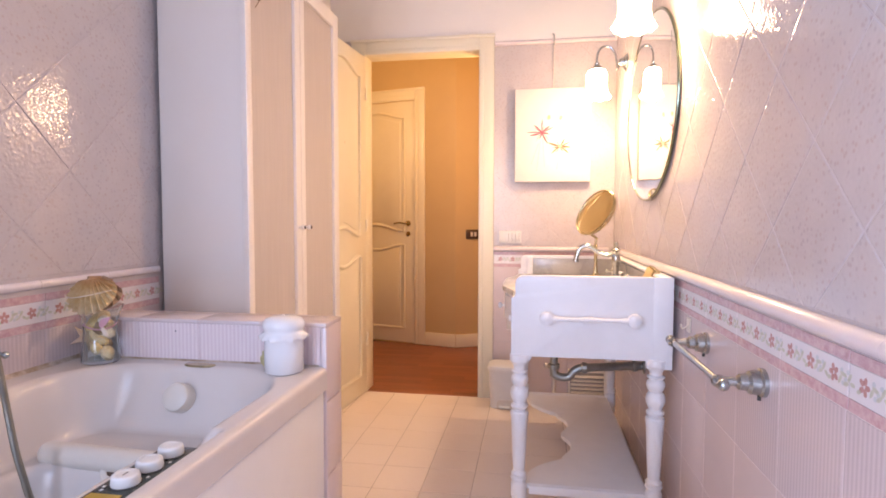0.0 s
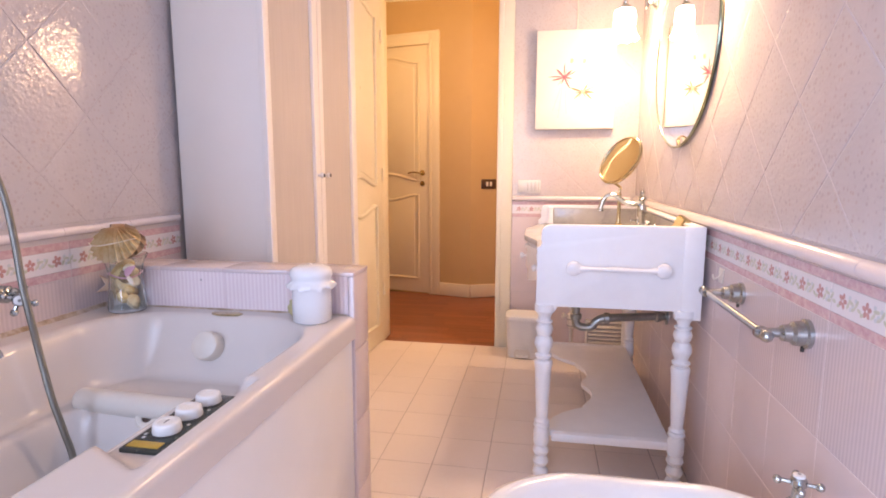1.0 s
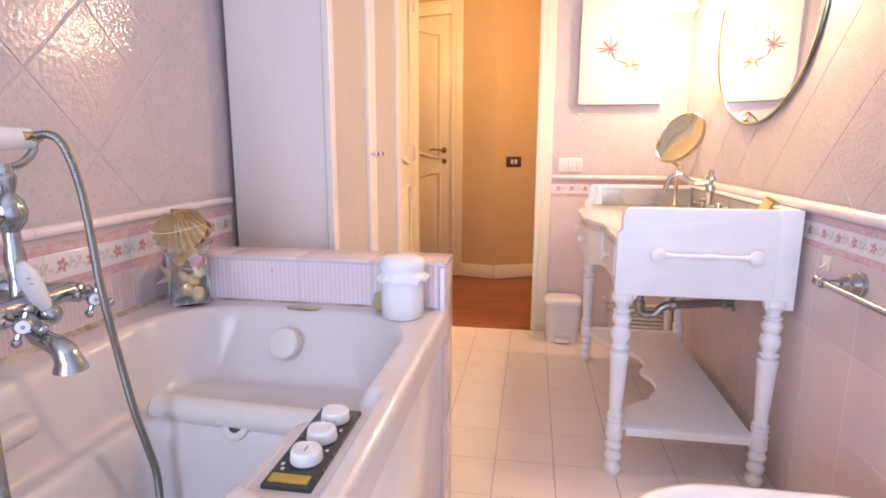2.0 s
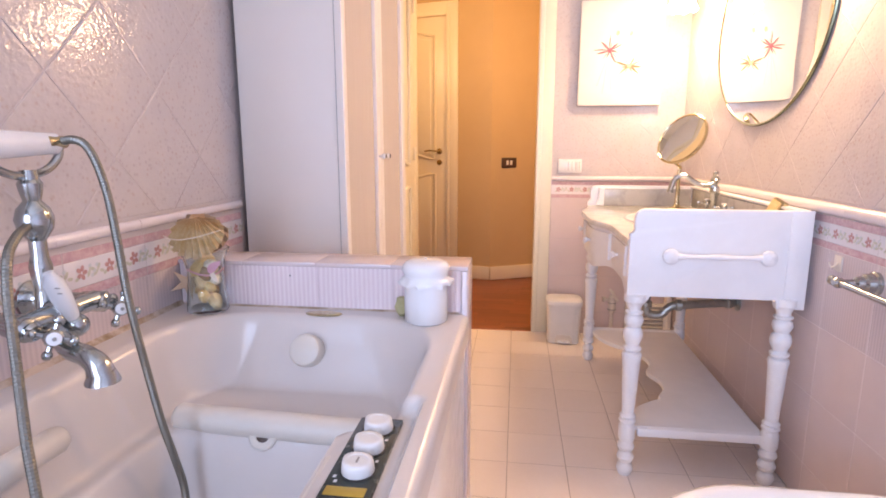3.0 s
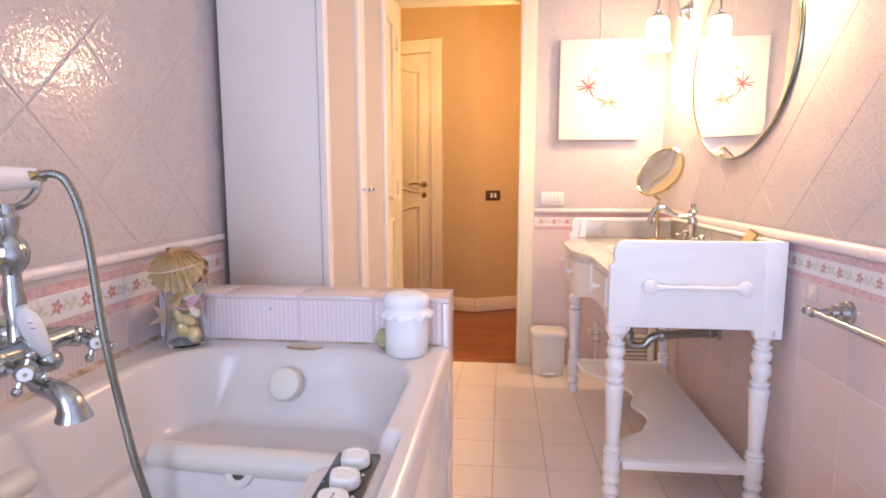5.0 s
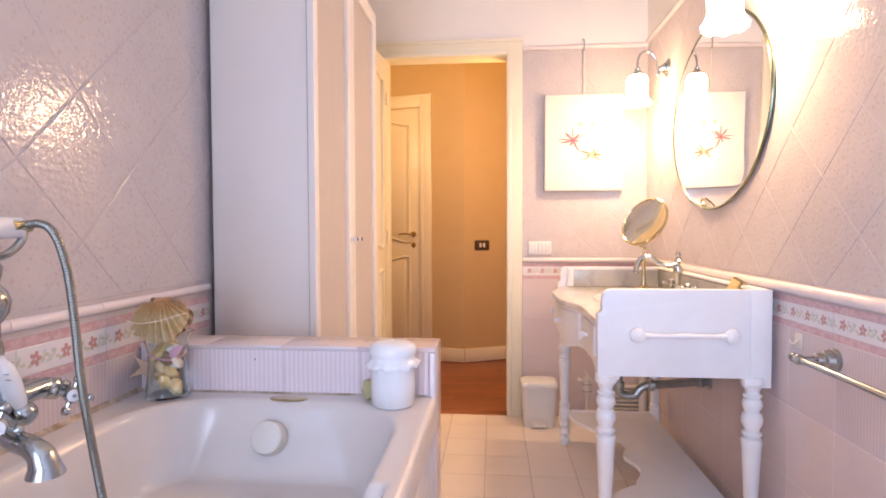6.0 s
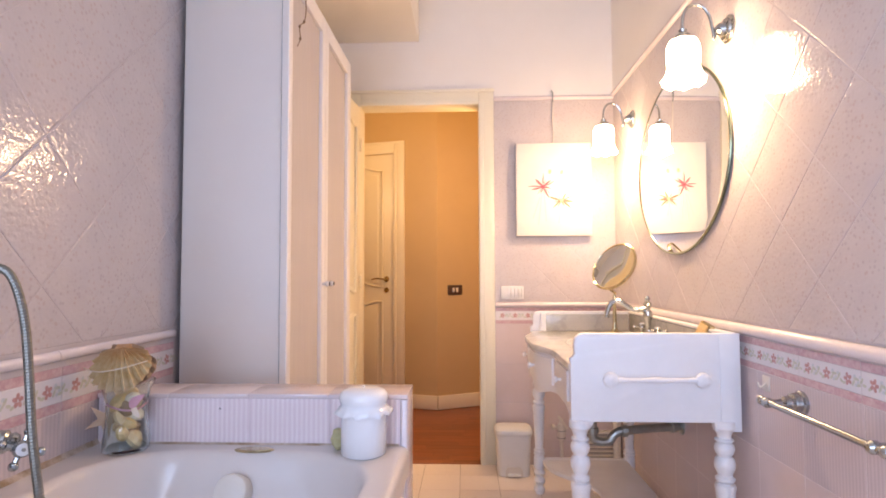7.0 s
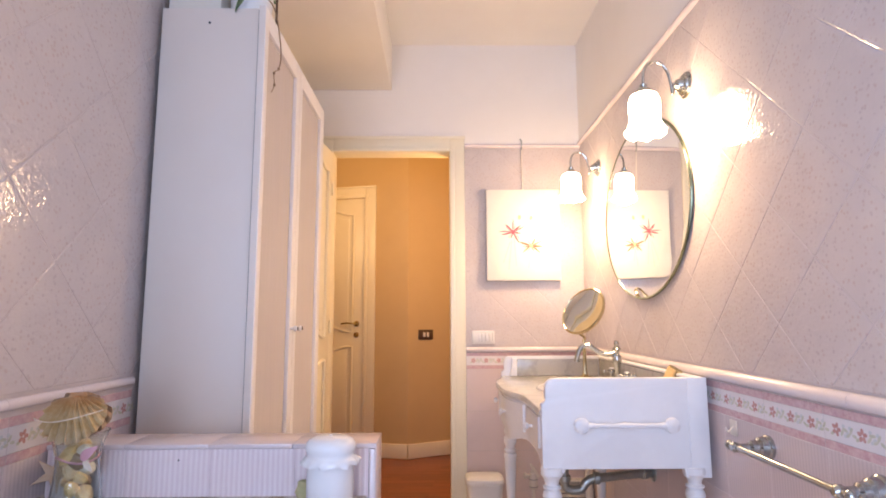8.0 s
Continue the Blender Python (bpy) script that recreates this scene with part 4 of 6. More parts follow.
for r, z in prof:
    rings.append([bm.verts.new((jx + r * (1 + (0.030 if z > 0.003 and z < 0.08 else 0) * (k % 2)) * math.cos(2 * math.pi * k / seg), jy + r * (1 + (0.030 if z > 0.003 and z < 0.08 else 0) * (k % 2)) * math.sin(2 * math.pi * k / seg), RIM + z)) for k in range(seg)])
for a, c in zip(rings, rings[1:]):
    for k in range(seg):
        bm.faces.new((a[k], a[(k + 1) % seg], c[(k + 1) % seg], c[k]))
bm.faces.new(rings[0])
bm.faces.new(rings[-1])
part("jar_body", bm, M_CERAMIC, jar, "ribbed white ceramic body", 60)
bm = bmesh.new()
prof = [(0.047, 0.088), (0.057, 0.086), (0.0585, 0.092), (0.052, 0.100), (0.0475, 0.104), (0.0485, 0.110), (0.052, 0.118), (0.050, 0.128), (0.044, 0.135), (0.03, 0.140), (0.0, 0.141)]
rings = []
for r, z in prof:
    wob = 0.0035 if z < 0.096 and r > 0.05 else 0.0
    if r == 0:
        rings.append([bm.verts.new((jx, jy, RIM + z))])
    else:
        rings.append([bm.verts.new((jx + (r + wob * math.sin(k * 2 * math.pi / seg * 14)) * math.cos(2 * math.pi * k / seg), jy + (r + wob * math.sin(k * 2 * math.pi / seg * 14)) * math.sin(2 * math.pi * k / seg), RIM + z + wob * 0.8 * math.sin(k * 2 * math.pi / seg * 9))) for k in range(seg)])
for a, c in zip(rings, rings[1:]):
    for k in range(seg):
        if len(c) == 1:
            bm.faces.new((a[k], a[(k + 1) % seg], c[0]))
        else:
            bm.faces.new((a[k], a[(k + 1) % seg], c[(k + 1) % seg], c[k]))
bm.faces.new(rings[0])
part("lid", bm, M_CERAMIC, jar, "domed lid with a frilled edge", 60)
part("lid_knob", ball((jx, jy, RIM + 0.1415), 0.004, (1, 1, 0.7), u=10, v=6), M_CERAMIC, jar)
sp = ball((-0.722, 1.405, RIM + 0.022), 0.022, (0.8, 0.9, 1.0), u=16, v=10)
for v in sp.verts:
    v.co += Vector((noise.noise(v.co * 90), noise.noise(v.co * 80 + Vector((3, 1, 2))), noise.noise(v.co * 85))) * 0.005
solid("natural_sponge", sp, M_SPONGE, "small olive-brown sponge tucked behind the white jar", "sponge")

vx, vy = -1.186, 1.384
vase = thing("shell_vase", (vx, vy, RIM), "clear glass vase full of seashells with a large scallop on top", "vase")
outer = [(0.042, 0.0), (0.047, 0.005), (0.046, 0.025), (0.0425, 0.055), (0.040, 0.080), (0.041, 0.105), (0.047, 0.130), (0.056, 0.150)]
inner = [(r - 0.0035, max(z, 0.010)) for r, z in outer[::-1]]
bm = lathe(outer + inner + [(0.0, 0.010)], (vx, vy, RIM), 32)
gl = part("glass_body", bm, M_GLASS, vase, "clear waisted glass body", 60)
gl.visible_shadow = False
rs = random.Random(5)
for k in range(15):
    z = 0.026 + 0.100 * (k / 15)
    r_in = 0.041 - 0.0115 * math.sin(math.pi * min(max(z / 0.155, 0), 1))
    an, rr = k * 2.4, (r_in - 0.015) * (0.55 + 0.45 * rs.random())
    r = 0.015 + 0.007 * rs.random()
    bm = lathe([(0.0, -r * 0.75), (r * 0.8, -r * 0.45), (r, 0.0), (r * 0.75, r * 0.5), (r * 0.3, r * 0.8), (0.0, r * 0.9)], (0, 0, 0), 10)
    for v in bm.verts:
        v.co.x *= 1.25
    moved(bm, Matrix.Translation((vx + rr * math.cos(an), vy + rr * math.sin(an), RIM + z)) @ Euler((rs.random() * 3, rs.random() * 3, rs.random() * 3)).to_matrix().to_4x4())
    part("seashell", bm, (M_SHELL, M_SHELLWHITE, M_SHELLBROWN, M_SHELLDARK, M_SHELL, M_SHELLBROWN, M_SHELLWHITE)[k % 7], vase)


def scallop(m, size, depth, ribs=14):
    """A fan shell: hinge at the origin, fanning out along +y, bulging along +z."""
    bm = bmesh.new()
    na, nr = ribs * 6, 16
    rows = []
    for i in range(nr + 1):
        t = i / nr
        row = []
        for k in range(na + 1):
            u = k / na
            an = radians(-78 + 156 * u)
            wave = math.cos(2 * math.pi * ribs * u)
            rad = size * t * math.cos(an) ** 0.42 * (1.0 + 0.045 * wave * t * t)
            h = depth * math.sin(math.pi * (0.10 + 0.78 * t ** 0.75)) * math.cos((u - 0.5) * 2.6) + 0.055 * size * wave * min(t * 1.6, 1.0)
            row.append(bm.verts.new((rad * math.sin(an), rad * math.cos(an), h)))
        rows.append(row)
    for a, c in zip(rows, rows[1:]):
        for k in range(na):
            bm.faces.new((a[k], a[k + 1], c[k + 1], c[k]))
    bmesh.ops.remove_doubles(bm, verts=bm.verts[:], dist=1e-5)
    ex = bmesh.ops.extrude_face_region(bm, geom=bm.faces[:])
    bmesh.ops.translate(bm, vec=(0, 0, -0.003), verts=[g for g in ex["geom"] if isinstance(g, bmesh.types.BMVert)])
    ear = bmesh.ops.create_cube(bm, size=1.0)["verts"]
    for v in ear:
        v.co = Vector((v.co.x * (0.30 if v.co.y < 0 else 0.42) * size, v.co.y * 0.12 * size + 0.02 * size, v.co.z * 0.006 + depth * 0.32))
    return moved(bm, m)


SY = Vector((0.10, -0.52, -0.85)).normalized()
SZ = Vector((0.22, -0.84, 0.50))
SZ = (SZ - SY * SZ.dot(SY)).normalized()
SX = SY.cross(SZ)
SHELL = Matrix((SX, SY, SZ)).transposed().to_4x4()
part("scallop_shell", scallop(Matrix.Translation((vx - 0.008, vy + 0.004, RIM + 0.219)) @ SHELL @ Matrix.Rotation(radians(4), 4, "Z") @ Matrix.Diagonal((0.86, 1, 1, 1)), 0.104, 0.036), scallop_skin(), vase, "large ribbed scallop shell", 60)
part("scallop_shell", scallop(Matrix.Translation((vx + 0.008, vy + 0.024, RIM + 0.216)) @ SHELL @ Matrix.Rotation(radians(-20), 4, "Z"), 0.094, 0.024, 10), M_SHELLDARK, vase, "smaller dark fan shell", 60)
part("string", tube(spline([(vx - 0.085, vy - 0.020, RIM + 0.180), (vx - 0.040, vy - 0.062, RIM + 0.181), (vx - 0.005, vy - 0.076, RIM + 0.182), (vx + 0.03, vy - 0.066, RIM + 0.188), (vx + 0.056, vy - 0.02, RIM + 0.196)], 6), 0.0011, 6), M_SHELLWHITE, vase, "thin cream string over the scallop")
bm = tube([(vx + 0.0375 * math.cos(a), vy + 0.0375 * math.sin(a), RIM + 0.098 + 0.006 * math.sin(2 * a)) for a in [k * math.pi / 12 for k in range(24)]], 0.0022, 8, closed=True)
part("ribbon", bm, M_RIBBON, vase, "pink satin ribbon round the neck")
part("ribbon_tail", leaf_mesh((vx + 0.025, vy - 0.03, RIM + 0.10), (0.8, -0.3, 0.7), (0, -1, 0.2), 0.04, 0.012), M_RIBBON, vase)
part("ribbon_tail", leaf_mesh((vx + 0.03, vy - 0.028, RIM + 0.10), (0.6, -0.3, -0.7), (0, -1, 0.2), 0.03, 0.007), M_SHELLWHITE, vase)


def starfish(centre, r, m):
    o = []
    for k in range(10):
        rr = r if k % 2 == 0 else r * 0.34
        a = 2 * math.pi * k / 10
        o.append((rr * math.cos(a), rr * math.sin(a)))
    return moved(prism(o, "z", -0.004, 0.004, 0.003), m)


part("starfish", starfish((0, 0, 0), 0.042, Matrix.Translation((vx - 0.062, vy + 0.02, RIM + 0.06)) @ Euler((radians(80), radians(12), radians(30))).to_matrix().to_4x4()), M_STAR, vase, "pale orange dried starfish leaning on the vase")

# ---- washstand ----
VY0, VY1, VX0, VX1 = 1.945, 3.03, -0.119, 0.396
VTOP = 0.795
van = thing("washstand", (0.15, 2.49, 0), "white painted wooden washstand with turned legs and a marble top", "washstand")


def side_outline():
    """Side panel in x, z with a scooped upper front corner."""
    o = [(VX1, 0.592), (VX1, 0.892), (VX0 + 0.045, 0.892)]
    o += arc(VX0 + 0.043, 0.862, 0.030, 95, 178, 6)[1:]
    o += [(VX0 + 0.012, 0.838)] + arc(VX0 - 0.004, 0.832, 0.018, 5, -80, 4)
    o += [(VX0, 0.800), (VX0, 0.606), (VX0 + 0.066, 0.606), (VX0 + 0.070, 0.618), (VX1 - 0.078, 0.618), (VX1 - 0.074, 0.592)]
    return o


part("side_panel", prism(side_outline(), "y", VY0, VY0 + 0.024, 0.003), M_WHITEWOOD, van, "plain white side board with scooped corner", 30)
part("side_panel", prism(side_outline(), "y", VY1 - 0.024, VY1, 0.003), M_WHITEWOOD, van, "", 30)
part("corner_post", box(VX1 - 0.058, VX1 + 0.003, VY0 - 0.004, VY0 + 0.0, 0.592, 0.893, 0.0015), M_WHITEWOOD, van)
part("back_board", box(VX1 - 0.018, VX1, VY0 + 0.024, VY1 - 0.024, 0.60, 0.884, 0.002), M_WHITEWOOD, van)
part("back_cap", box(VX1 - 0.034, VX1 + 0.004, VY0 + 0.024, VY1 - 0.024, 0.884, 0.893, 0.003), M_WHITEWOOD, van)


def serpentine(y, amp=0.055):
    """Front line of the washstand: a soft bow between straight ends."""
    u = (y - VY0) / (VY1 - VY0)
    return VX0 + 0.012 - amp * smoothstep(0.30, 0.52, u) * smoothstep(0.96, 0.72, u)


def slab(z0, z1, out, y0, y1, xback, n=40, bevel=0.004, amp=0.055):
    o = [(serpentine(y0 + (y1 - y0) * k / n, amp) - out, y0 + (y1 - y0) * k / n) for k in range(n + 1)] + [(xback, y1), (xback, y0)]
    return prism(o, "z", z0, z1, bevel)


M_MARBLE = marble("veined_marble")
M_SPLASH = marble("grey_marble", 0.58)
part("marble_top", slab(VTOP - 0.024, VTOP, 0.014, VY0 + 0.0245, VY1 - 0.0245, VX1 - 0.02), M_MARBLE, van, "white veined marble top with a bowed edge", 30)
part("splashback", box(VX1 - 0.032, VX1 - 0.0185, VY0 + 0.026, VY1 - 0.045, VTOP + 0.0005, 0.881, 0.002), M_SPLASH, van, "grey marble splashback")
part("splashback", box(VX0 + 0.075, VX1 - 0.033, VY1 - 0.038, VY1 - 0.0245, VTOP + 0.0005, 0.878, 0.002), M_SPLASH, van)
part("splash_end", prism([(VX0 + 0.036, VTOP + 0.001), (VX0 + 0.074, VTOP + 0.001), (VX0 + 0.074, 0.884), (VX0 + 0.050, 0.884), (VX0 + 0.048, 0.83)], "y", VY1 - 0.05, VY1 - 0.0245, 0.003), M_WHITEWOOD, van)


def apron():
    """Bowed front board with an arched lower edge."""
    bm = bmesh.new()
    n = 48
    front, back = [], []
    y0, y1 = VY0 + 0.026, VY1 - 0.026
    for k in range(n + 1):
        u = k / n
        y = y0 + (y1 - y0) * u
        x = serpentine(y) + 0.004
        low = 0.555 + 0.075 * smoothstep(0.0, 0.16, u) * smoothstep(1.0, 0.84, u) - 0.03 * math.exp(-((u - 0.5) / 0.09) ** 2)
        front.append((bm.verts.new((x, y, low)), bm.verts.new((x, y, VTOP - 0.025))))
        back.append((bm.verts.new((x + 0.02, y, low)), bm.verts.new((x + 0.02, y, VTOP - 0.025))))
    for k in range(n):
        bm.faces.new((front[k][0], front[k][1], front[k + 1][1], front[k + 1][0]))
        bm.faces.new((back[k][0], back[k + 1][0], back[k + 1][1], back[k][1]))
        bm.faces.new((front[k][0], front[k + 1][0], back[k + 1][0], back[k][0]))
        bm.faces.new((front[k][1], back[k][1], back[k + 1][1], front[k + 1][1]))
    for k in (0, n):
        bm.faces.new((front[k][0], back[k][0], back[k][1], front[k][1]))
    return bm


part("apron", apron(), M_WHITEWOOD, van, "bowed apron with arched lower edge")
for k, (a, c) in enumerate(((2.06, 2.30), (2.33, 2.66), (2.69, 2.93))):
    bm = bmesh.new()
    n = 12
    cols = []
    for i in range(n + 1):
        y = a + (c - a) * i / n
        x = serpentine(y)
        cols.append([bm.verts.new((x - 0.004, y, 0.655)), bm.verts.new((x - 0.004, y, 0.755)), bm.verts.new((x + 0.004, y, 0.755)), bm.verts.new((x + 0.004, y, 0.655))])
    for p, q in zip(cols, cols[1:]):
        for j in range(4):
            bm.faces.new((p[j], p[(j + 1) % 4], q[(j + 1) % 4], q[j]))
    bm.faces.new(cols[0])
    bm.faces.new(cols[-1])
    dr = part("drawer_front", bm, M_WHITEWOOD, van)
    ym = (a + c) / 2
    part("drawer_knob", lathe([(0.006, 0), (0.005, 0.01), (0.012, 0.016), (0.013, 0.022), (0.008, 0.027), (0.0, 0.028)], (serpentine(ym) - 0.004, ym, 0.705), 14, (-1, 0, 0)), M_WHITEWOOD, dr)

LEG = [(0.020, 0.0), (0.024, 0.006), (0.030, 0.020), (0.027, 0.034), (0.016, 0.043), (0.026, 0.050), (0.031, 0.063), (0.025, 0.077), (0.016, 0.083), (0.026, 0.090), (0.031, 0.102), (0.026, 0.114), (0.019, 0.120),
       (0.030, 0.124), (0.033, 0.132), (0.033, 0.172), (0.030, 0.180), (0.021, 0.186), (0.031, 0.192), (0.030, 0.198), (0.022, 0.203), (0.030, 0.210), (0.021, 0.220),
       (0.022, 0.226), (0.026, 0.30), (0.031, 0.40), (0.0345, 0.420), (0.032, 0.428), (0.021, 0.433), (0.031, 0.440), (0.032, 0.447), (0.022, 0.455), (0.025, 0.462), (0.033, 0.478), (0.0345, 0.490), (0.031, 0.505), (0.022, 0.514),
       (0.028, 0.522), (0.033, 0.536), (0.030, 0.549), (0.021, 0.556), (0.030, 0.560), (0.031, 0.565), (0.022, 0.570), (0.023, 0.580), (0.028, 0.590), (0.034, 0.600), (0.034, 0.622)]
for lx, ly in ((-0.089, 1.962), (0.354, 1.964), (-0.086, 2.985), (0.354, 2.985)):
    part("leg", lathe([(r * (0.91 if z < 0.60 else 1.0) - (0.003 if 0.122 < z < 0.182 else 0), z) for r, z in LEG], (lx, ly, 0), 22), M_WHITEWOOD, van, "", 40)


def shelf_front(y):
    """Scalloped front of the lower shelf: full at the ends, cut back in the middle."""
    near, far = (y - 1.97) / 0.23, (2.99 - y) / 0.30
    if near < 1:
        return -0.072 + 0.152 * near ** 2.6
    if far < 1:
        return -0.072 + 0.152 * far ** 2.8
    return 0.104 - 0.034 * abs(math.cos(math.pi * (y - 2.20) / 0.49 * 2.0)) ** 3 + 0.010 * math.sin(math.pi * (y - 2.2) / 0.49)


n = 90
o = [(shelf_front(1.97 + 1.02 * k / n), 1.97 + 1.02 * k / n) for k in range(n + 1)] + [(0.338, 2.99), (0.338, 1.97)]
part("lower_shelf", prism(o, "z", 0.150, 0.168, 0.003), M_WHITEWOOD, van, "low shelf with a scalloped front", 30)
part("stretcher", box(-0.055, 0.335, 1.958, 1.985, 0.136, 0.166, 0.004), M_WHITEWOOD, van)
part("stretcher", box(-0.055, 0.335, 2.972, 2.998, 0.136, 0.172, 0.004), M_WHITEWOOD, van)
# towel bar on the side
knob = [(0.012, 0.0), (0.014, 0.006), (0.012, 0.012), (0.021, 0.017), (0.0245, 0.024), (0.0225, 0.033), (0.014, 0.038), (0.0, 0.039)]
for kx in (-0.002, 0.276):
    part("bar_knob", lathe(knob, (kx, VY0, 0.752), 10, (0, -1, 0)), M_WHITEWOOD, van)
part("towel_bar", tube([(0.012 + 0.25 * k / 16, VY0 - 0.026, 0.752) for k in range(17)], lambda t: 0.0065 + (0.0025 if abs(t - 0.5) < 0.07 else 0) + (0.003 if t < 0.07 or t > 0.93 else 0), 10), M_WHITEWOOD, van)

# basin, tap and small things on the washstand
bas = thing("wash_basin", (0.13, 2.46, VTOP), "white oval ceramic basin let into the marble top", "sink")
part("basin_rim", moved(lathe([(0.150, 0.0005), (0.158, 0.004), (0.166, 0.006), (0.172, 0.004), (0.174, 0.0005)], (0, 0, 0), 40, ring=True), Matrix.Translation((0.12, 2.46, VTOP)) @ Matrix.Diagonal((0.92, 1.2, 1, 1))), M_CERAMIC, bas)
part("bowl", moved(lathe([(0.160, 0.0045), (0.145, 0.0030), (0.10, 0.0018), (0.0, 0.0012)], (0, 0, 0), 40), Matrix.Translation((0.12, 2.46, VTOP)) @ Matrix.Diagonal((0.92, 1.2, 1, 1))), M_CERAMIC, bas)
tap = thing("basin_tap", (0.300, 2.495, VTOP), "old-style chrome basin tap with cross handles on the marble", "faucet")
part("column", lathe([(0.024, 0.0), (0.022, 0.006), (0.012, 0.012), (0.0105, 0.05), (0.013, 0.09), (0.017, 0.10), (0.019, 0.115), (0.017, 0.128), (0.010, 0.136), (0.014, 0.148), (0.018, 0.156), (0.014, 0.164), (0.008, 0.17), (0.011, 0.18), (0.009, 0.189), (0.0, 0.193)], (0.300, 2.495, VTOP), 18), M_CHROME, tap)
sp = spline([(0.300, 2.495, VTOP + 0.145), (0.26, 2.497, VTOP + 0.135), (0.225, 2.50, VTOP + 0.146), (0.185, 2.502, VTOP + 0.172), (0.152, 2.504, VTOP + 0.160), (0.138, 2.505, VTOP + 0.125), (0.134, 2.505, VTOP + 0.105)], 7)
part("spout", tube(sp, lambda t: 0.011 - 0.001 * t + (0.003 if t > 0.95 else 0), 12), M_CHROME, tap)
for hy in (2.40, 2.59):
    part("valve", lathe([(0.020, 0.0), (0.018, 0.005), (0.011, 0.010), (0.011, 0.03), (0.014, 0.034), (0.008, 0.04)], (0.305, hy, VTOP), 14), M_CHROME, tap)
    cross_handle(tap, (0.305, hy, VTOP + 0.058), (0, 0, 1), 0.034)

mm = thing("shaving_mirror", (0.255, 2.835, VTOP), "round tilting brass magnifying mirror on a stem", "mirror")
part("stem", lathe([(0.050, 0.0), (0.050, 0.004), (0.040, 0.010), (0.020, 0.016), (0.012, 0.026), (0.009, 0.045), (0.008, 0.15), (0.011, 0.156), (0.007, 0.166), (0.007, 0.185)], (0.255, 2.835, VTOP), 22), M_BRASS, mm, "turned brass foot and stem")
MN = Vector((-0.736, -0.480, 0.465)).normalized()
MC = Vector((0.247, 2.80, 1.113))
part("mirror_rim", lathe([(0.112, -0.010), (0.118, -0.010), (0.122, -0.002), (0.121, 0.006), (0.116, 0.009), (0.113, 0.006)], MC, 40, MN, ring=True), M_BRASS, mm, "slim brass rim")
part("mirror_face", lathe([(0.0, -0.004), (0.114, -0.004), (0.114, 0.004), (0.09, 0.0015), (0.05, 0.0), (0.0, -0.0006)], MC, 40, MN), M_MIRROR, mm, "mirror glass", 60)
part("pivot", tube(spline([(0.255, 2.835, VTOP + 0.18), (0.256, 2.828, VTOP + 0.195), MC - MN * 0.01 + Vector((-0.052, 0, -0.086))], 4), 0.006, 8), M_BRASS, mm)
brush = thing("wooden_brush", (0.335, 2.11, VTOP), "small gilt wooden brush leaning on the splashback", "brush")
part("brush_back", moved(box(-0.011, 0.011, -0.026, 0.026, 0, 0.125, 0.005), Matrix.Translation((0.328, 2.12, VTOP + 0.001)) @ Euler((radians(18), radians(16), radians(20))).to_matrix().to_4x4()), M_BRASS, brush)
part("bristle_block", moved(box(-0.018, -0.0105, -0.020, 0.020, 0.03, 0.118, 0.003), Matrix.Translation((0.328, 2.12, VTOP + 0.001)) @ Euler((radians(18), radians(16), radians(20))).to_matrix().to_4x4()), M_SHELLBROWN, brush)

# water valve on the end wall
valve = thing("water_valve", (0.085, YF - 0.05, 0), "cream water stop valve with a side knob, by the end wall", "valve")
VC = Vector((0.085, YF - 0.05, 0))
part("pipe", lathe([(0.016, 0.0), (0.016, 0.012), (0.0105, 0.016), (0.0105, 0.17)], VC, 14), M_CREAMPLASTIC, valve)
part("valve_body", lathe([(0.014, 0.15), (0.021, 0.158), (0.023, 0.18), (0.023, 0.225), (0.019, 0.24), (0.011, 0.247), (0.011, 0.27), (0.0, 0.272)], VC, 16), M_CREAMPLASTIC, valve)
part("wall_elbow", tube([VC + Vector((0, 0.0, 0.20)), VC + Vector((0, 0.05, 0.20))], 0.012, 12), M_CREAMPLASTIC, valve)
part("side_knob", lathe([(0.008, 0.015), (0.008, 0.034), (0.015, 0.038), (0.016, 0.050), (0.012, 0.055), (0.0, 0.056)], VC + Vector((0, 0, 0.222)), 12, (-1, -0.15, 0.05)), M_CREAMPLASTIC, valve)
part("lever", moved(box(-0.007, 0.007, -0.004, 0.004, -0.03, 0.055, 0.003), Matrix.Translation(VC + Vector((0.012, -0.026, 0.245))) @ Matrix.Rotation(radians(-35), 4, "Y")), M_CREAMPLASTIC, valve)
for z in (0.166, 0.205):
    part("gasket", lathe([(0.0205, -0.003), (0.0240, -0.002), (0.0240, 0.002), (0.0205, 0.003)], VC + Vector((0, 0, z)), 14), M_TEXTGREY, valve)

# waste pipe under the washstand
trap = thing("waste_trap", (0.12, 2.38, 0.43), "grey metal waste trap running to the wall under the washstand", "pipe")
part("trap_pipe", tube(spline([(0.043, 2.38, 0.62), (0.043, 2.38, 0.46), (0.052, 2.38, 0.438), (0.075, 2.38, 0.430), (0.105, 2.38, 0.434), (0.122, 2.38, 0.455), (0.145, 2.38, 0.470), (0.18, 2.385, 0.473), (0.30, 2.43, 0.471), (0.412, 2.47, 0.468)], 6), 0.0165, 14), M_PIPE, trap)
for p, ax in (((0.043, 2.38, 0.475), (0, 0, 1)), ((0.165, 2.38, 0.473), (1, 0, 0)), ((0.375, 2.457, 0.469), (1, 0.36, 0))):
    part("coupling_nut", lathe([(0.019, -0.012), (0.023, -0.009), (0.023, 0.009), (0.019, 0.012)], p, 12, ax), M_PIPE, trap)
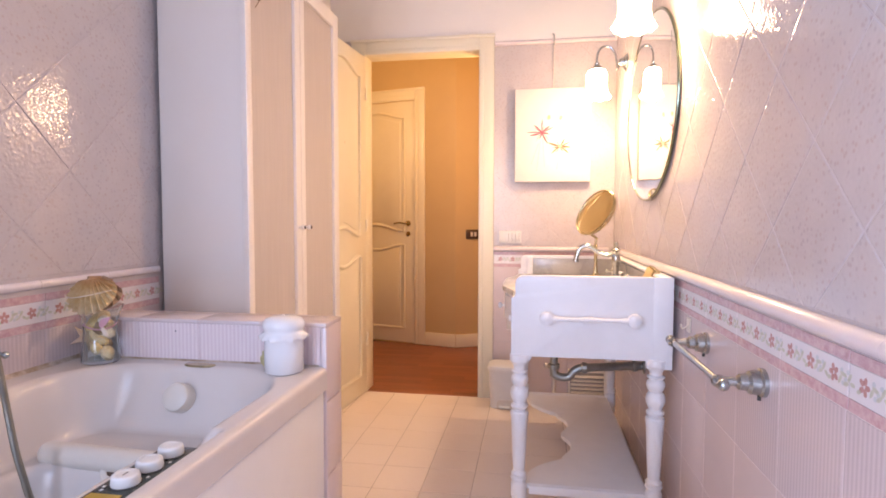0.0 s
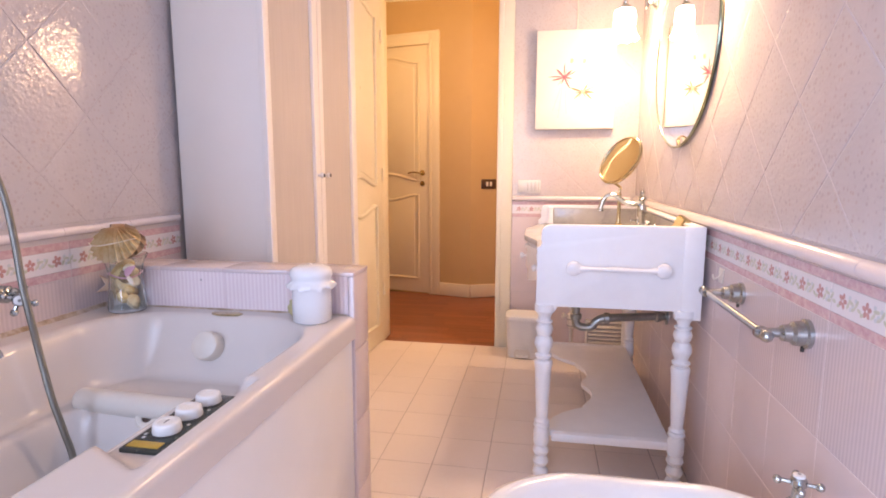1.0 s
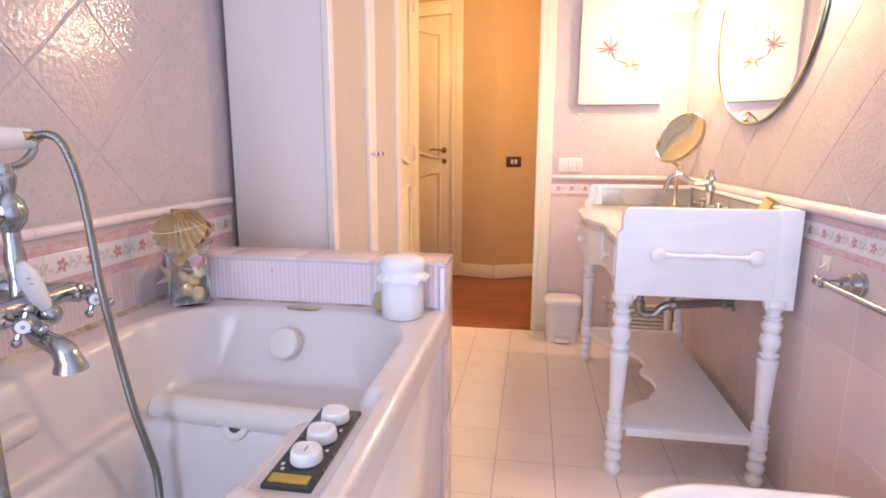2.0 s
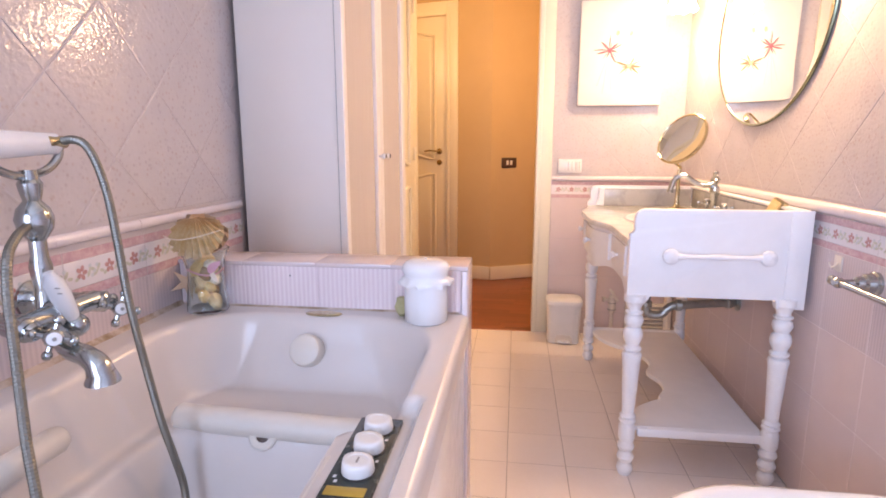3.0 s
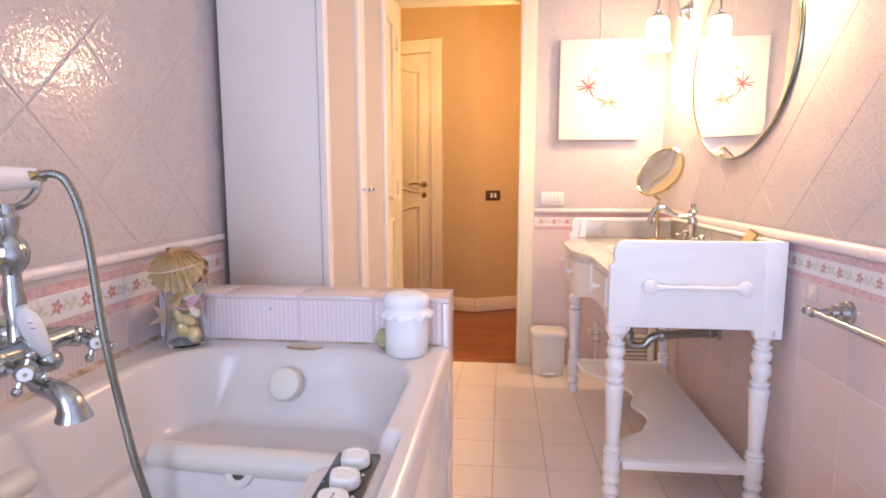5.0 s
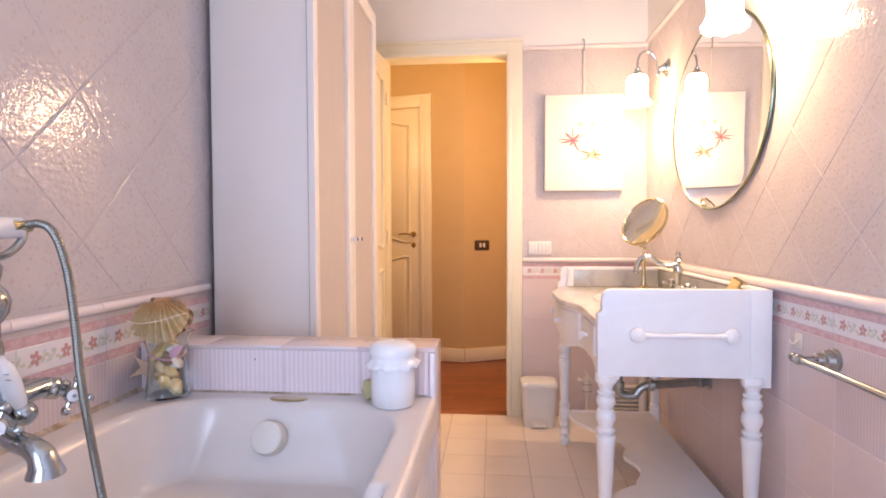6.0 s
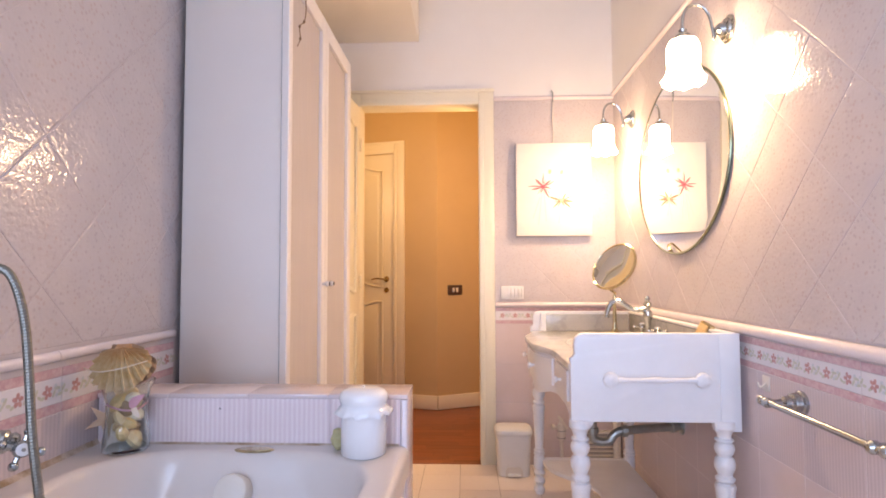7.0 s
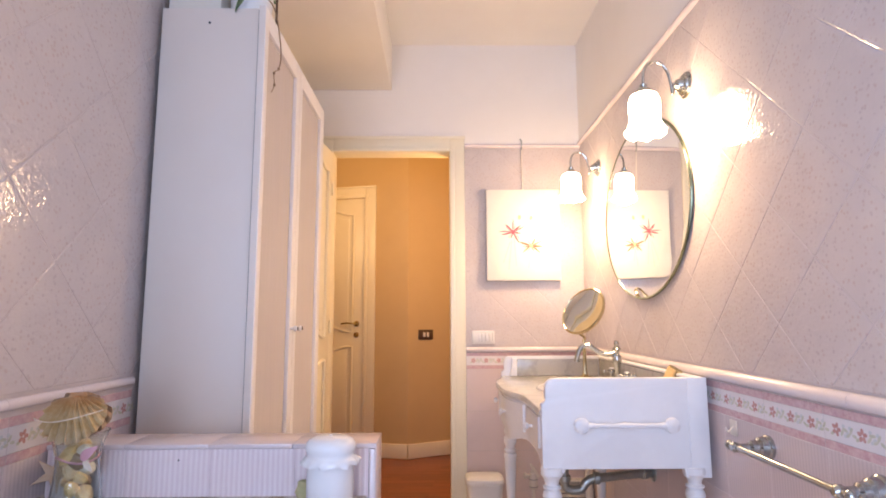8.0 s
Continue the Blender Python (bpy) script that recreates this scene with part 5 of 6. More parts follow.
part("wall_plate", lathe([(0.034, 0.0), (0.034, 0.005), (0.02, 0.01)], (XR, 2.472, 0.468), 20, (-1, 0, 0)), M_PIPE, trap)

# heater vent and pipe cover on the end wall
vent = thing("wall_vent", (0.29, YF, 0.12), "low cream plastic vent grille on the end wall", "vent")
part("frame", box(0.168, 0.392, YF - 0.03, YF - 0.001, 0.02, 0.195, 0.004), M_CREAMPLASTIC, vent)
for k in range(6):
    part("slat", moved(box(0.185, 0.375, -0.009, 0.009, -0.0035, 0.0035, 0.0012), Matrix.Translation((0, YF - 0.036, 0.045 + 0.023 * k)) @ Matrix.Rotation(radians(35), 4, "X")), M_CREAMPLASTIC, vent)
part("recess", box(0.182, 0.378, YF - 0.0325, YF - 0.029, 0.034, 0.182), M_TEXTGREY, vent)
part_pipe = thing("pipe_cover", (0.395, 3.33, 0), "white painted corner pipe cover", "pipe")
part("pipe", lathe([(0.022, 0.0), (0.022, 0.60), (0.018, 0.604)], (0.392, 3.345, 0), 14), M_WHITEPLASTIC, part_pipe)
part("clip", lathe([(0.025, 0.20), (0.025, 0.216)], (0.392, 3.345, 0), 14), M_WHITEPLASTIC, part_pipe)

# pedal bin
bn = thing("pedal_bin", (-0.192, 3.26, 0), "small cream plastic pedal bin on the floor beside the door frame", "bin")
bm = bmesh.new()
pr = []
for z, wx, wy in ((0.0, 0.083, 0.062), (0.008, 0.086, 0.066), (0.205, 0.094, 0.074), (0.214, 0.094, 0.074)):
    ring = []
    for k in range(32):
        a = 2 * math.pi * (k + 0.5) / 32
        c, s = math.cos(a), math.sin(a)
        ring.append(bm.verts.new((-0.192 + wx * math.copysign(abs(c) ** 0.35, c), 3.262 + wy * math.copysign(abs(s) ** 0.35, s), z)))
    pr.append(ring)
for a, c in zip(pr, pr[1:]):
    for k in range(32):
        bm.faces.new((a[k], a[(k + 1) % 32], c[(k + 1) % 32], c[k]))
bm.faces.new(pr[0])
bm.faces.new(pr[-1])
part("bin_body", bm, M_WHITEPLASTIC, bn)
bm = bmesh.new()
pr = []
for z, wx, wy in ((0.215, 0.100, 0.082), (0.228, 0.103, 0.085), (0.243, 0.099, 0.081), (0.252, 0.085, 0.066), (0.256, 0.02, 0.02)):
    ring = []
    for k in range(32):
        a = 2 * math.pi * (k + 0.5) / 32
        c, s = math.cos(a), math.sin(a)
        ring.append(bm.verts.new((-0.192 + wx * math.copysign(abs(c) ** 0.4, c), 3.262 + wy * math.copysign(abs(s) ** 0.4, s), z)))
    pr.append(ring)
for a, c in zip(pr, pr[1:]):
    for k in range(32):
        bm.faces.new((a[k], a[(k + 1) % 32], c[(k + 1) % 32], c[k]))
bm.faces.new(pr[0])
bm.faces.new(pr[-1])
part("lid", bm, M_WHITEPLASTIC, bn, "rounded cream lid")
part("pedal_recess", prism([(-0.238, 0.004), (-0.146, 0.004), (-0.146, 0.034), (-0.158, 0.052), (-0.226, 0.052), (-0.238, 0.034)], "y", 3.1885, 3.215), M_CREAMPLASTIC, bn)
part("pedal", box(-0.226, -0.158, 3.170, 3.200, 0.010, 0.022, 0.004), M_WHITEPLASTIC, bn)

# ---- wall mirror, lamps, picture ----
om = thing("oval_mirror", (XR, 2.44, 1.52), "frameless oval wall mirror with polished edge over the washstand", "mirror")


def oval(y, z, a, c, x0, x1, inset, n=72):
    bm = bmesh.new()
    rings = []
    for x, k in ((x0, 0.0), (x1 + 0.0012, 0.0), (x1, inset)):
        rings.append([bm.verts.new((x, y + (a - k) * math.cos(2 * math.pi * i / n), z + (c - k) * math.sin(2 * math.pi * i / n))) for i in range(n)])
    for p, q in zip(rings, rings[1:]):
        for i in range(n):
            bm.faces.new((p[i], p[(i + 1) % n], q[(i + 1) % n], q[i]))
    bm.faces.new(rings[0])
    return bm, rings[-1]


OY, OZ, OA, OB = 2.445, 1.522, 0.462, 0.362
bm, last = oval(OY, OZ, OA, OB, XR - 0.004, XR - 0.012, 0.030)
bm.faces.new([v for v in last])
ob = part("mirror_glass", bm, M_MIRROR, om, "silvered glass with bevelled edge", 3)
bm = tube([(XR - 0.008, OY + (OA + 0.001) * math.cos(2 * math.pi * i / 72), OZ + (OB + 0.001) * math.sin(2 * math.pi * i / 72)) for i in range(72)], 0.0058, 8, closed=True)
part("mirror_edge", bm, M_MIRROREDGE, om, "greenish polished glass edge")


def wall_lamp(y):
    t = thing("wall_lamp", (XR, y, 1.86), "lit chrome wall lamp with a frilled frosted glass shade", "lamp", "lamps beside the mirror")
    part("wall_rosette", lathe([(0.045, 0.0), (0.045, 0.005), (0.036, 0.009), (0.034, 0.016), (0.024, 0.020), (0.020, 0.034), (0.012, 0.042)], (XR, y, 1.872), 26, (-1, 0, 0)), M_CHROME, t)
    arm = spline([(XR - 0.03, y, 1.870), (XR - 0.044, y, 1.858), (XR - 0.048, y, 1.838), (XR - 0.052, y, 1.87), (XR - 0.062, y, 1.918), (XR - 0.085, y, 1.950), (XR - 0.112, y, 1.956), (XR - 0.136, y, 1.942), (XR - 0.147, y, 1.912), (XR - 0.149, y, 1.865)], 6)
    part("arm", tube(arm, 0.0055, 10), M_CHROME, t)
    cx = XR - 0.149
    part("gallery", lathe([(0.008, 0.036), (0.014, 0.030), (0.012, 0.022), (0.022, 0.014), (0.028, 0.004), (0.028, -0.008), (0.02, -0.01)], (cx, y, 1.842), 20), M_CHROME, t)
    bm = bmesh.new()
    n = 60
    rings = []
    prof = [(0.027, 1.842), (0.043, 1.834), (0.051, 1.815), (0.052, 1.785), (0.050, 1.755), (0.053, 1.730), (0.060, 1.710), (0.067, 1.697)]
    for i, (r, z) in enumerate(prof):
        w = max(0, i - 4) / 3
        rings.append([bm.verts.new((cx + (r + 0.006 * w * math.cos(8 * 2 * math.pi * k / n)) * math.cos(2 * math.pi * k / n), y + (r + 0.006 * w * math.cos(8 * 2 * math.pi * k / n)) * math.sin(2 * math.pi * k / n), z + 0.006 * w * math.cos(8 * 2 * math.pi * k / n))) for k in range(n)])
    for p, q in zip(rings, rings[1:]):
        for k in range(n):
            bm.faces.new((p[k], p[(k + 1) % n], q[(k + 1) % n], q[k]))
    part("shade", bm, M_SHADE, t, "glowing frosted tulip shade with frilled rim", 60)
    return t


for ly in LAMPS:
    wall_lamp(ly)

PX0, PX1, PZ0, PZ1, PY = -0.152, 0.277, 1.298, 1.832, YF - 0.042
pic = thing("flower_picture", ((PX0 + PX1) / 2, PY, PZ0), "cream canvas picture of pink lilies hanging by a cord", "picture")
part("canvas", box(PX0, PX1, PY, YF - 0.006, PZ0, PZ1, 0.003), M_CANVAS, pic)


def petal(cx, cz, ang, length, width, y, bend=0.2):
    """A thin pointed petal lying in the picture's plane."""
    o = []
    ca, sa = math.cos(ang), math.sin(ang)
    for k in range(9):
        t = k / 8
        o.append((t * length, width * math.sin(math.pi * t) ** 0.8 + bend * length * t * t))
    for k in range(7, 0, -1):
        t = k / 8
        o.append((t * length, -width * math.sin(math.pi * t) ** 0.8 + bend * length * t * t))
    return prism([(cx + ca * u - sa * v, cz + sa * u + ca * v) for u, v in o], "y", y - 0.0012, y)


def lily(cx, cz, r, squash, angles, material, heart):
    for k, a in enumerate(angles):
        ln = r * (0.55 + 0.62 * ((k * 37) % 10) / 10)
        bm = petal(0, 0, radians(a), ln, (0.022 + 0.024 * (k % 3)) * r, PY - 0.0006 * (k % 4), 0.12 if k % 2 else -0.12)
        moved(bm, Matrix.Translation((cx, 0, cz)) @ Matrix.Diagonal((1, 1, squash, 1)))
        part("painted_petal", bm, material, pic)
    part("painted_heart", lathe([(0.15 * r, 0), (0.12 * r, 0.0032), (0, 0.0036)], (cx, PY, cz), 12, (0, -1, 0)), heart, pic)


lily(0.002, 1.580, 0.078, 0.95, (2, 22, 48, 70, 95, 128, 150, 172, 200, 228, 255, 290, 318, 340), M_PETALRED, M_PETALRED)
lily(0.105, 1.500, 0.076, 0.75, (-22, -12, 2, 15, 34, 60, 120, 150, 166, 185, 205, 222, 250, 285, 318, 340, 352), M_PETALPALE, M_YELLOWINK)
for bx, bz in ((0.040, 1.668), (0.108, 1.665)):
    part("painted_bud", prism([(bx - 0.010, bz - 0.01), (bx, bz - 0.016), (bx + 0.010, bz - 0.006), (bx + 0.008, bz + 0.010), (bx - 0.006, bz + 0.010)], "y", PY - 0.001, PY), M_YELLOWINK, pic)
for sx, z0, z1, dx in ((-0.03, 1.36, 1.53, 0.02), (0.015, 1.38, 1.55, -0.012), (0.085, 1.37, 1.48, 0.015), (0.11, 1.40, 1.48, -0.01), (-0.06, 1.40, 1.52, 0.04)):
    part("painted_stem", prism([(sx, z0), (sx + 0.006, z0), (sx + dx + 0.006, z1), (sx + dx, z1)], "y", PY - 0.0008, PY), M_STEMINK, pic)
part("hanging_cord", box(0.0625, 0.0695, YF - 0.012, YF - 0.008, PZ1 - 0.02, 2.118, 0.001), M_CREAMPLASTIC, pic, "narrow cord over the moulding")
part("hook", tube(spline([(0.066, YF - 0.010, 2.085), (0.066, YF - 0.022, 2.10), (0.066, YF - 0.022, 2.125), (0.066, YF - 0.012, 2.140), (0.058, YF - 0.012, 2.150)], 5), 0.004, 8), M_PIPE, pic, "small metal hook")

outl = thing("switch_plate", (-0.176, YF, 0.973), "white wall plate with three switches above the dado rail", "switch")
part("plate", box(-0.243, -0.112, YF - 0.011, YF, 0.936, 1.012, 0.006), M_WHITEPLASTIC, outl)
for k in range(4):
    part("rocker", box(-0.205 + 0.0205 * k, -0.188 + 0.0205 * k, YF - 0.0145, YF - 0.0105, 0.952, 0.996, 0.0015), M_CERAMIC if k < 3 else M_WHITEPLASTIC, outl)
    part("rocker_gap", box(-0.1875 + 0.0205 * k, -0.1855 + 0.0205 * k, YF - 0.0118, YF - 0.0105, 0.950, 0.998), M_TEXTGREY, outl)

# ---- towel rail, hook ----
tr = thing("towel_rail", (XR, 1.44, 0.75), "chrome towel rail with bell-shaped brackets on the pink tiles", "towel rail")
RZ = 0.745
for py in (1.660, 1.290):
    br = part("bracket", lathe([(0.030, 0.0), (0.030, 0.008), (0.026, 0.012), (0.024, 0.028), (0.018, 0.034), (0.0165, 0.048), (0.010, 0.054), (0.009, 0.075), (0.013, 0.082), (0.0135, 0.092), (0.008, 0.1), (0.0, 0.101)], (XR, py, RZ), 22, (-1, 0, 0)), M_CHROME, tr)
    part("set_screw", lathe([(0.004, 0), (0.004, 0.008), (0, 0.009)], (XR - 0.008, py, RZ - 0.029), 8, (0, 0, -1)), M_DARK, br)
part("rail_bar", tube([(XR - 0.087, 1.260 + 0.43 * k / 8, RZ) for k in range(9)], 0.0078, 14), M_CHROME, tr)
for py in (1.260, 1.690):
    part("finial", ball((XR - 0.087, py, RZ), 0.0125), M_CHROME, tr)
hk = thing("wall_hook", (XR, 1.827, 0.760), "small white plastic stick-on hook on the tiles", "hook")
part("back_plate", box(XR - 0.004, XR, 1.808, 1.846, 0.740, 0.784, 0.002), M_CREAMPLASTIC, hk)
part("prong", tube(spline([(XR - 0.003, 1.827, 0.764), (XR - 0.012, 1.827, 0.755), (XR - 0.019, 1.827, 0.751), (XR - 0.024, 1.827, 0.757), (XR - 0.025, 1.827, 0.765)], 4), 0.0025, 8), M_CREAMPLASTIC, hk)

# ---- bidet ----
bd = thing("bidet", (0.10, 1.10, 0), "white ceramic bidet with a chrome cross-handled valve by the tiled wall", "bidet")


def egg(u, sx, sy, z, cx=0.10, cy=1.105):
    """Bidet plan: rounded at the room side, squarer at the wall."""
    c, s = math.cos(u), math.sin(u)
    x = cx + sx * (c if c < 0 else math.copysign(abs(c) ** 0.7, c))
    y = cy + sy * math.copysign(abs(s) ** 0.85, s) * (1.0 - 0.10 * max(c, 0))
    dip = 0.010 * math.sin(max(0.0, min(1.0, (x + 0.05) / 0.3)) * math.pi)
    return (x, y, z * 1.02 - dip * (z > 0.3))


n = 64
prof = [(0.20, 0.115, 0.0), (0.195, 0.11, 0.03), (0.17, 0.095, 0.14), (0.20, 0.12, 0.24), (0.27, 0.165, 0.32), (0.305, 0.188, 0.365), (0.315, 0.196, 0.390), (0.311, 0.193, 0.402), (0.298, 0.181, 0.407), (0.280, 0.165, 0.404), (0.266, 0.152, 0.392), (0.255, 0.142, 0.380), (0.247, 0.136, 0.376), (0.21, 0.11, 0.34), (0.13, 0.07, 0.28), (0.03, 0.02, 0.265)]
for nm, lo, hi, lab in (("pedestal", 0, 6, ""), ("rim", 5, 13, "broad rolled ceramic rim"), ("bowl", 12, 16, "glossy white ceramic bowl")):
    bm = bmesh.new()
    rings = [[bm.verts.new(egg(2 * math.pi * k / n, sx, sy, z)) for k in range(n)] for sx, sy, z in prof[lo:hi]]
    for p, q in zip(rings, rings[1:]):
        for k in range(n):
            bm.faces.new((p[k], p[(k + 1) % n], q[(k + 1) % n], q[k]))
    if nm == "pedestal":
        bm.faces.new(rings[0])
    if nm == "bowl":
        bm.faces.new(rings[-1])
    part(nm, bm, M_CERAMIC, bd, lab, 60)
part("valve_stem", lathe([(0.022, -0.008), (0.020, 0.006), (0.012, 0.016), (0.012, 0.07), (0.017, 0.078), (0.017, 0.095), (0.010, 0.102), (0.009, 0.118)], (0.335, 1.092, 0.405), 18), M_CHROME, bd, "chrome valve stem")
cross_handle(bd, (0.335, 1.092, 0.535), (0, 0, 1), 0.036)

# ---- window behind the camera ----
w1 = thing("window_1", (XL - 0.09, (WIN[0] + WIN[1]) / 2, WIN[2]), "unseen white framed window with daylight behind it", "window", kind="structure")
for a, c, z0, z1 in ((WIN[0], WIN[0] + 0.05, WIN[2], WIN[3]), (WIN[1] - 0.05, WIN[1], WIN[2], WIN[3]), (WIN[0] + 0.05, WIN[1] - 0.05, WIN[2], WIN[2] + 0.05), (WIN[0] + 0.05, WIN[1] - 0.05, WIN[3] - 0.05, WIN[3])):
    part("window_frame", box(XL - 0.115, XL - 0.085, a, c, z0, z1, 0.003), M_DOORWHITE, w1)

# unseen frame round the opening added for the south fill light
w2 = thing("fill_window", ((WIN_S[0] + WIN_S[1]) / 2, YB - 0.09, WIN_S[2]), "unseen white framed window with daylight behind it", "window", kind="structure")
for a, c, z0, z1 in ((WIN_S[0], WIN_S[0] + 0.05, WIN_S[2], WIN_S[3]), (WIN_S[1] - 0.05, WIN_S[1], WIN_S[2], WIN_S[3]), (WIN_S[0] + 0.05, WIN_S[1] - 0.05, WIN_S[2], WIN_S[2] + 0.05), (WIN_S[0] + 0.05, WIN_S[1] - 0.05, WIN_S[3] - 0.05, WIN_S[3])):
    part("window_frame", box(a, c, YB - 0.115, YB - 0.085, z0, z1, 0.003), M_DOORWHITE, w2)

# ---- tiles, course by course ----
TILE = {}


def piece(outline, depth=GAP, edge=0.0009):
    """Mesh of one tile from its outline: face, eased edge and sides."""
    key = tuple((round(u, 4), round(v, 4)) for u, v in outline)
    if key in TILE:
        return TILE[key]
    n = len(outline)
    cu, cv = sum(p[0] for p in outline) / n, sum(p[1] for p in outline) / n
    rings = []
    for d, k in ((0.0, 0.0), (depth * 0.35, 0.0), (depth * 0.8, edge), (depth, edge * 3.0)):
        ring = []
        for u, v in outline:
            ln = math.hypot(u - cu, v - cv)
            f = max(1 - 1.5 * k / max(ln, 1e-4), 0.2)
            ring.append((cu + (u - cu) * f, cv + (v - cv) * f, d))
        rings.append(ring)
    verts = [p for ring in rings for p in ring]
    faces = [tuple(range(3 * n, 4 * n))]
    for r in range(3):
        for k in range(n):
            faces.append((r * n + k, r * n + (k + 1) % n, (r + 1) * n + (k + 1) % n, (r + 1) * n + k))
    me = bpy.data.meshes.new("tile")
    me.from_pydata(verts, [], faces)
    me.update()
    TILE[key] = me
    return me


def lay(name, parent, outline, m, material):
    me = piece(outline)
    k = (me.name, material.name)
    if k not in TILE:
        if me.materials:
            me = me.copy()
        me.materials.append(material)
        TILE[k] = me
    ob = new(name, TILE[k])
    ob.parent = parent
    ob.matrix_basis = m
    return ob


def frame_of(wall, u, v):
    """Pose of a tile: its x along the wall, its y up, its z into the room."""
    if wall == "east":
        return Matrix(((0, 0, -1, XR + GAP), (-1, 0, 0, u), (0, 1, 0, v), (0, 0, 0, 1)))
    if wall == "west":
        return Matrix(((0, 0, 1, XL - GAP), (1, 0, 0, u), (0, 1, 0, v), (0, 0, 0, 1)))
    if wall == "north":
        return Matrix(((1, 0, 0, u), (0, 0, -1, YF + GAP), (0, 1, 0, v), (0, 0, 0, 1)))
    if wall == "half":
        return Matrix(((1, 0, 0, u), (0, 0, -1, HY0 + GAP), (0, 1, 0, v), (0, 0, 0, 1)))
    return Matrix(((1, 0, 0, u), (0, 1, 0, v), (0, 0, 1, -GAP), (0, 0, 0, 1)))


def clip(poly, lo, hi, ax):
    for bound, sign in ((lo, 1), (hi, -1)):
        out = []
        for i, p in enumerate(poly):
            q = poly[(i + 1) % len(poly)]
            a, c = (p[ax] - bound) * sign, (q[ax] - bound) * sign
            if a >= 0:
                out.append(p)
            if a * c < 0:
                t = a / (a - c)
                out.append((p[0] + (q[0] - p[0]) * t, p[1] + (q[1] - p[1]) * t))
        poly = out
        if len(poly) < 3:
            return []
    return poly


HALF, JOINT = 0.1525, 0.0016


def diamonds(wall, parent, u0, v0, ua, ub, va, vb):
    """Diagonal tiling with a joint crossing at u0, v0, within the given field."""
    flip = -1 if wall == "east" else 1
    for i in range(-30, 31):
        for j in range(-10, 11):
            if (i + j) % 2 == 0:
                continue
            cu, cv = u0 + HALF * i, v0 + HALF * j
            h = HALF - JOINT * 1.4
            p = clip([(cu + h, cv), (cu, cv + h), (cu - h, cv), (cu, cv - h)], ua, ub, 0)
            p = clip(p, va, vb, 1) if p else p
            if len(p) < 3:
                continue
            area = abs(sum(p[k][0] * p[(k + 1) % len(p)][1] - p[(k + 1) % len(p)][0] * p[k][1] for k in range(len(p)))) / 2
            if area < 0.0004:
                continue
            loc = [((u - cu) * flip, v - cv) for u, v in p]
            if flip < 0:
                loc.reverse()
            lay("tile", parent, loc, frame_of(wall, cu, cv), M_FLORAL)


def rect(w, h):
    return [(-w / 2, -h / 2), (w / 2, -h / 2), (w / 2, h / 2), (-w / 2, h / 2)]


def courses(wall, parent, ua, ub, start, width, zs, material, name="tile", joint=JOINT):
    """Rows of upright tiles between heights zs, with joints at start + k * width."""
    k0 = math.floor((ua - start) / width)
    for k in range(k0, k0 + 60):
        a, c = max(start + k * width, ua) + joint / 2, min(start + (k + 1) * width, ub) - joint / 2
        if c - a < 0.01:
            if start + k * width > ub:
                break
            continue
        for z0, z1 in zip(zs, zs[1:]):
            lay(name, parent, rect(c - a, z1 - z0 - joint), frame_of(wall, (a + c) / 2, (z0 + z1) / 2), material)


diamonds("east", wall_east, 1.577, 1.366, YT, YF - 0.002, 0.928, 2.106)
diamonds("west", wall_west, 1.2535, 1.360, YT, YF - 0.002, 0.928 + DZW, 2.106)
diamonds("north", wall_north, -0.130, 1.213, DX1 + 0.0905, XR - 0.002, 0.924, 2.094)


def flower_mesh(kind):
    """Painted garland of one frieze tile, in the tile's own plane."""
    bm = bmesh.new()

    def disc(u, v, ru, rv, turn=0.0, n=7):
        c, s = math.cos(turn), math.sin(turn)
        vs = [bm.verts.new((u + c * ru * math.cos(2 * math.pi * k / n) - s * rv * math.sin(2 * math.pi * k / n), v + s * ru * math.cos(2 * math.pi * k / n) + c * rv * math.sin(2 * math.pi * k / n), 0)) for k in range(n)]
        bm.faces.new(vs)
    rs2 = random.Random({"red": 1, "green": 2, "blue": 3}[kind])
    for i, u in enumerate((-0.074, 0.0, 0.074)):
        if kind == "red":
            for k in range(5):
                a = 2 * math.pi * k / 5 + 0.3 * i
                disc(u + 0.0078 * math.cos(a), 0.001 + 0.0088 * math.sin(a), 0.0066, 0.0047, a)
        elif kind == "green":
            for du, dv, ru, tw in ((0.018, -0.004, 0.009, 0.6), (0.027, 0.005, 0.010, -0.4), (0.035, -0.007, 0.008, 0.2), (0.044, 0.004, 0.009, 0.9), (0.052, -0.005, 0.007, -0.6), (-0.013, -0.010, 0.006, 0.3)):
                disc(u + du, dv + 0.003 * (rs2.random() - 0.5), ru, 0.0036, tw + 0.5 * rs2.random())
        else:
            for du, dv in ((0.026, -0.009), (0.033, -0.002), (0.040, 0.009), (0.022, 0.010)):
                disc(u + du, dv + 0.002 * rs2.random(), 0.0048, 0.0040, 0.4)
    me = bpy.data.meshes.new("garland")
    bmesh.ops.translate(bm, vec=(0, 0, GAP + 0.0004), verts=bm.verts[:])
    bm.to_mesh(me)
    bm.free()
    me.materials.append({"red": M_FLOWER, "green": M_LEAFINK, "blue": M_BLUEINK}[kind])
    return me


GARLAND = {k: flower_mesh(k) for k in ("red", "green", "blue")}


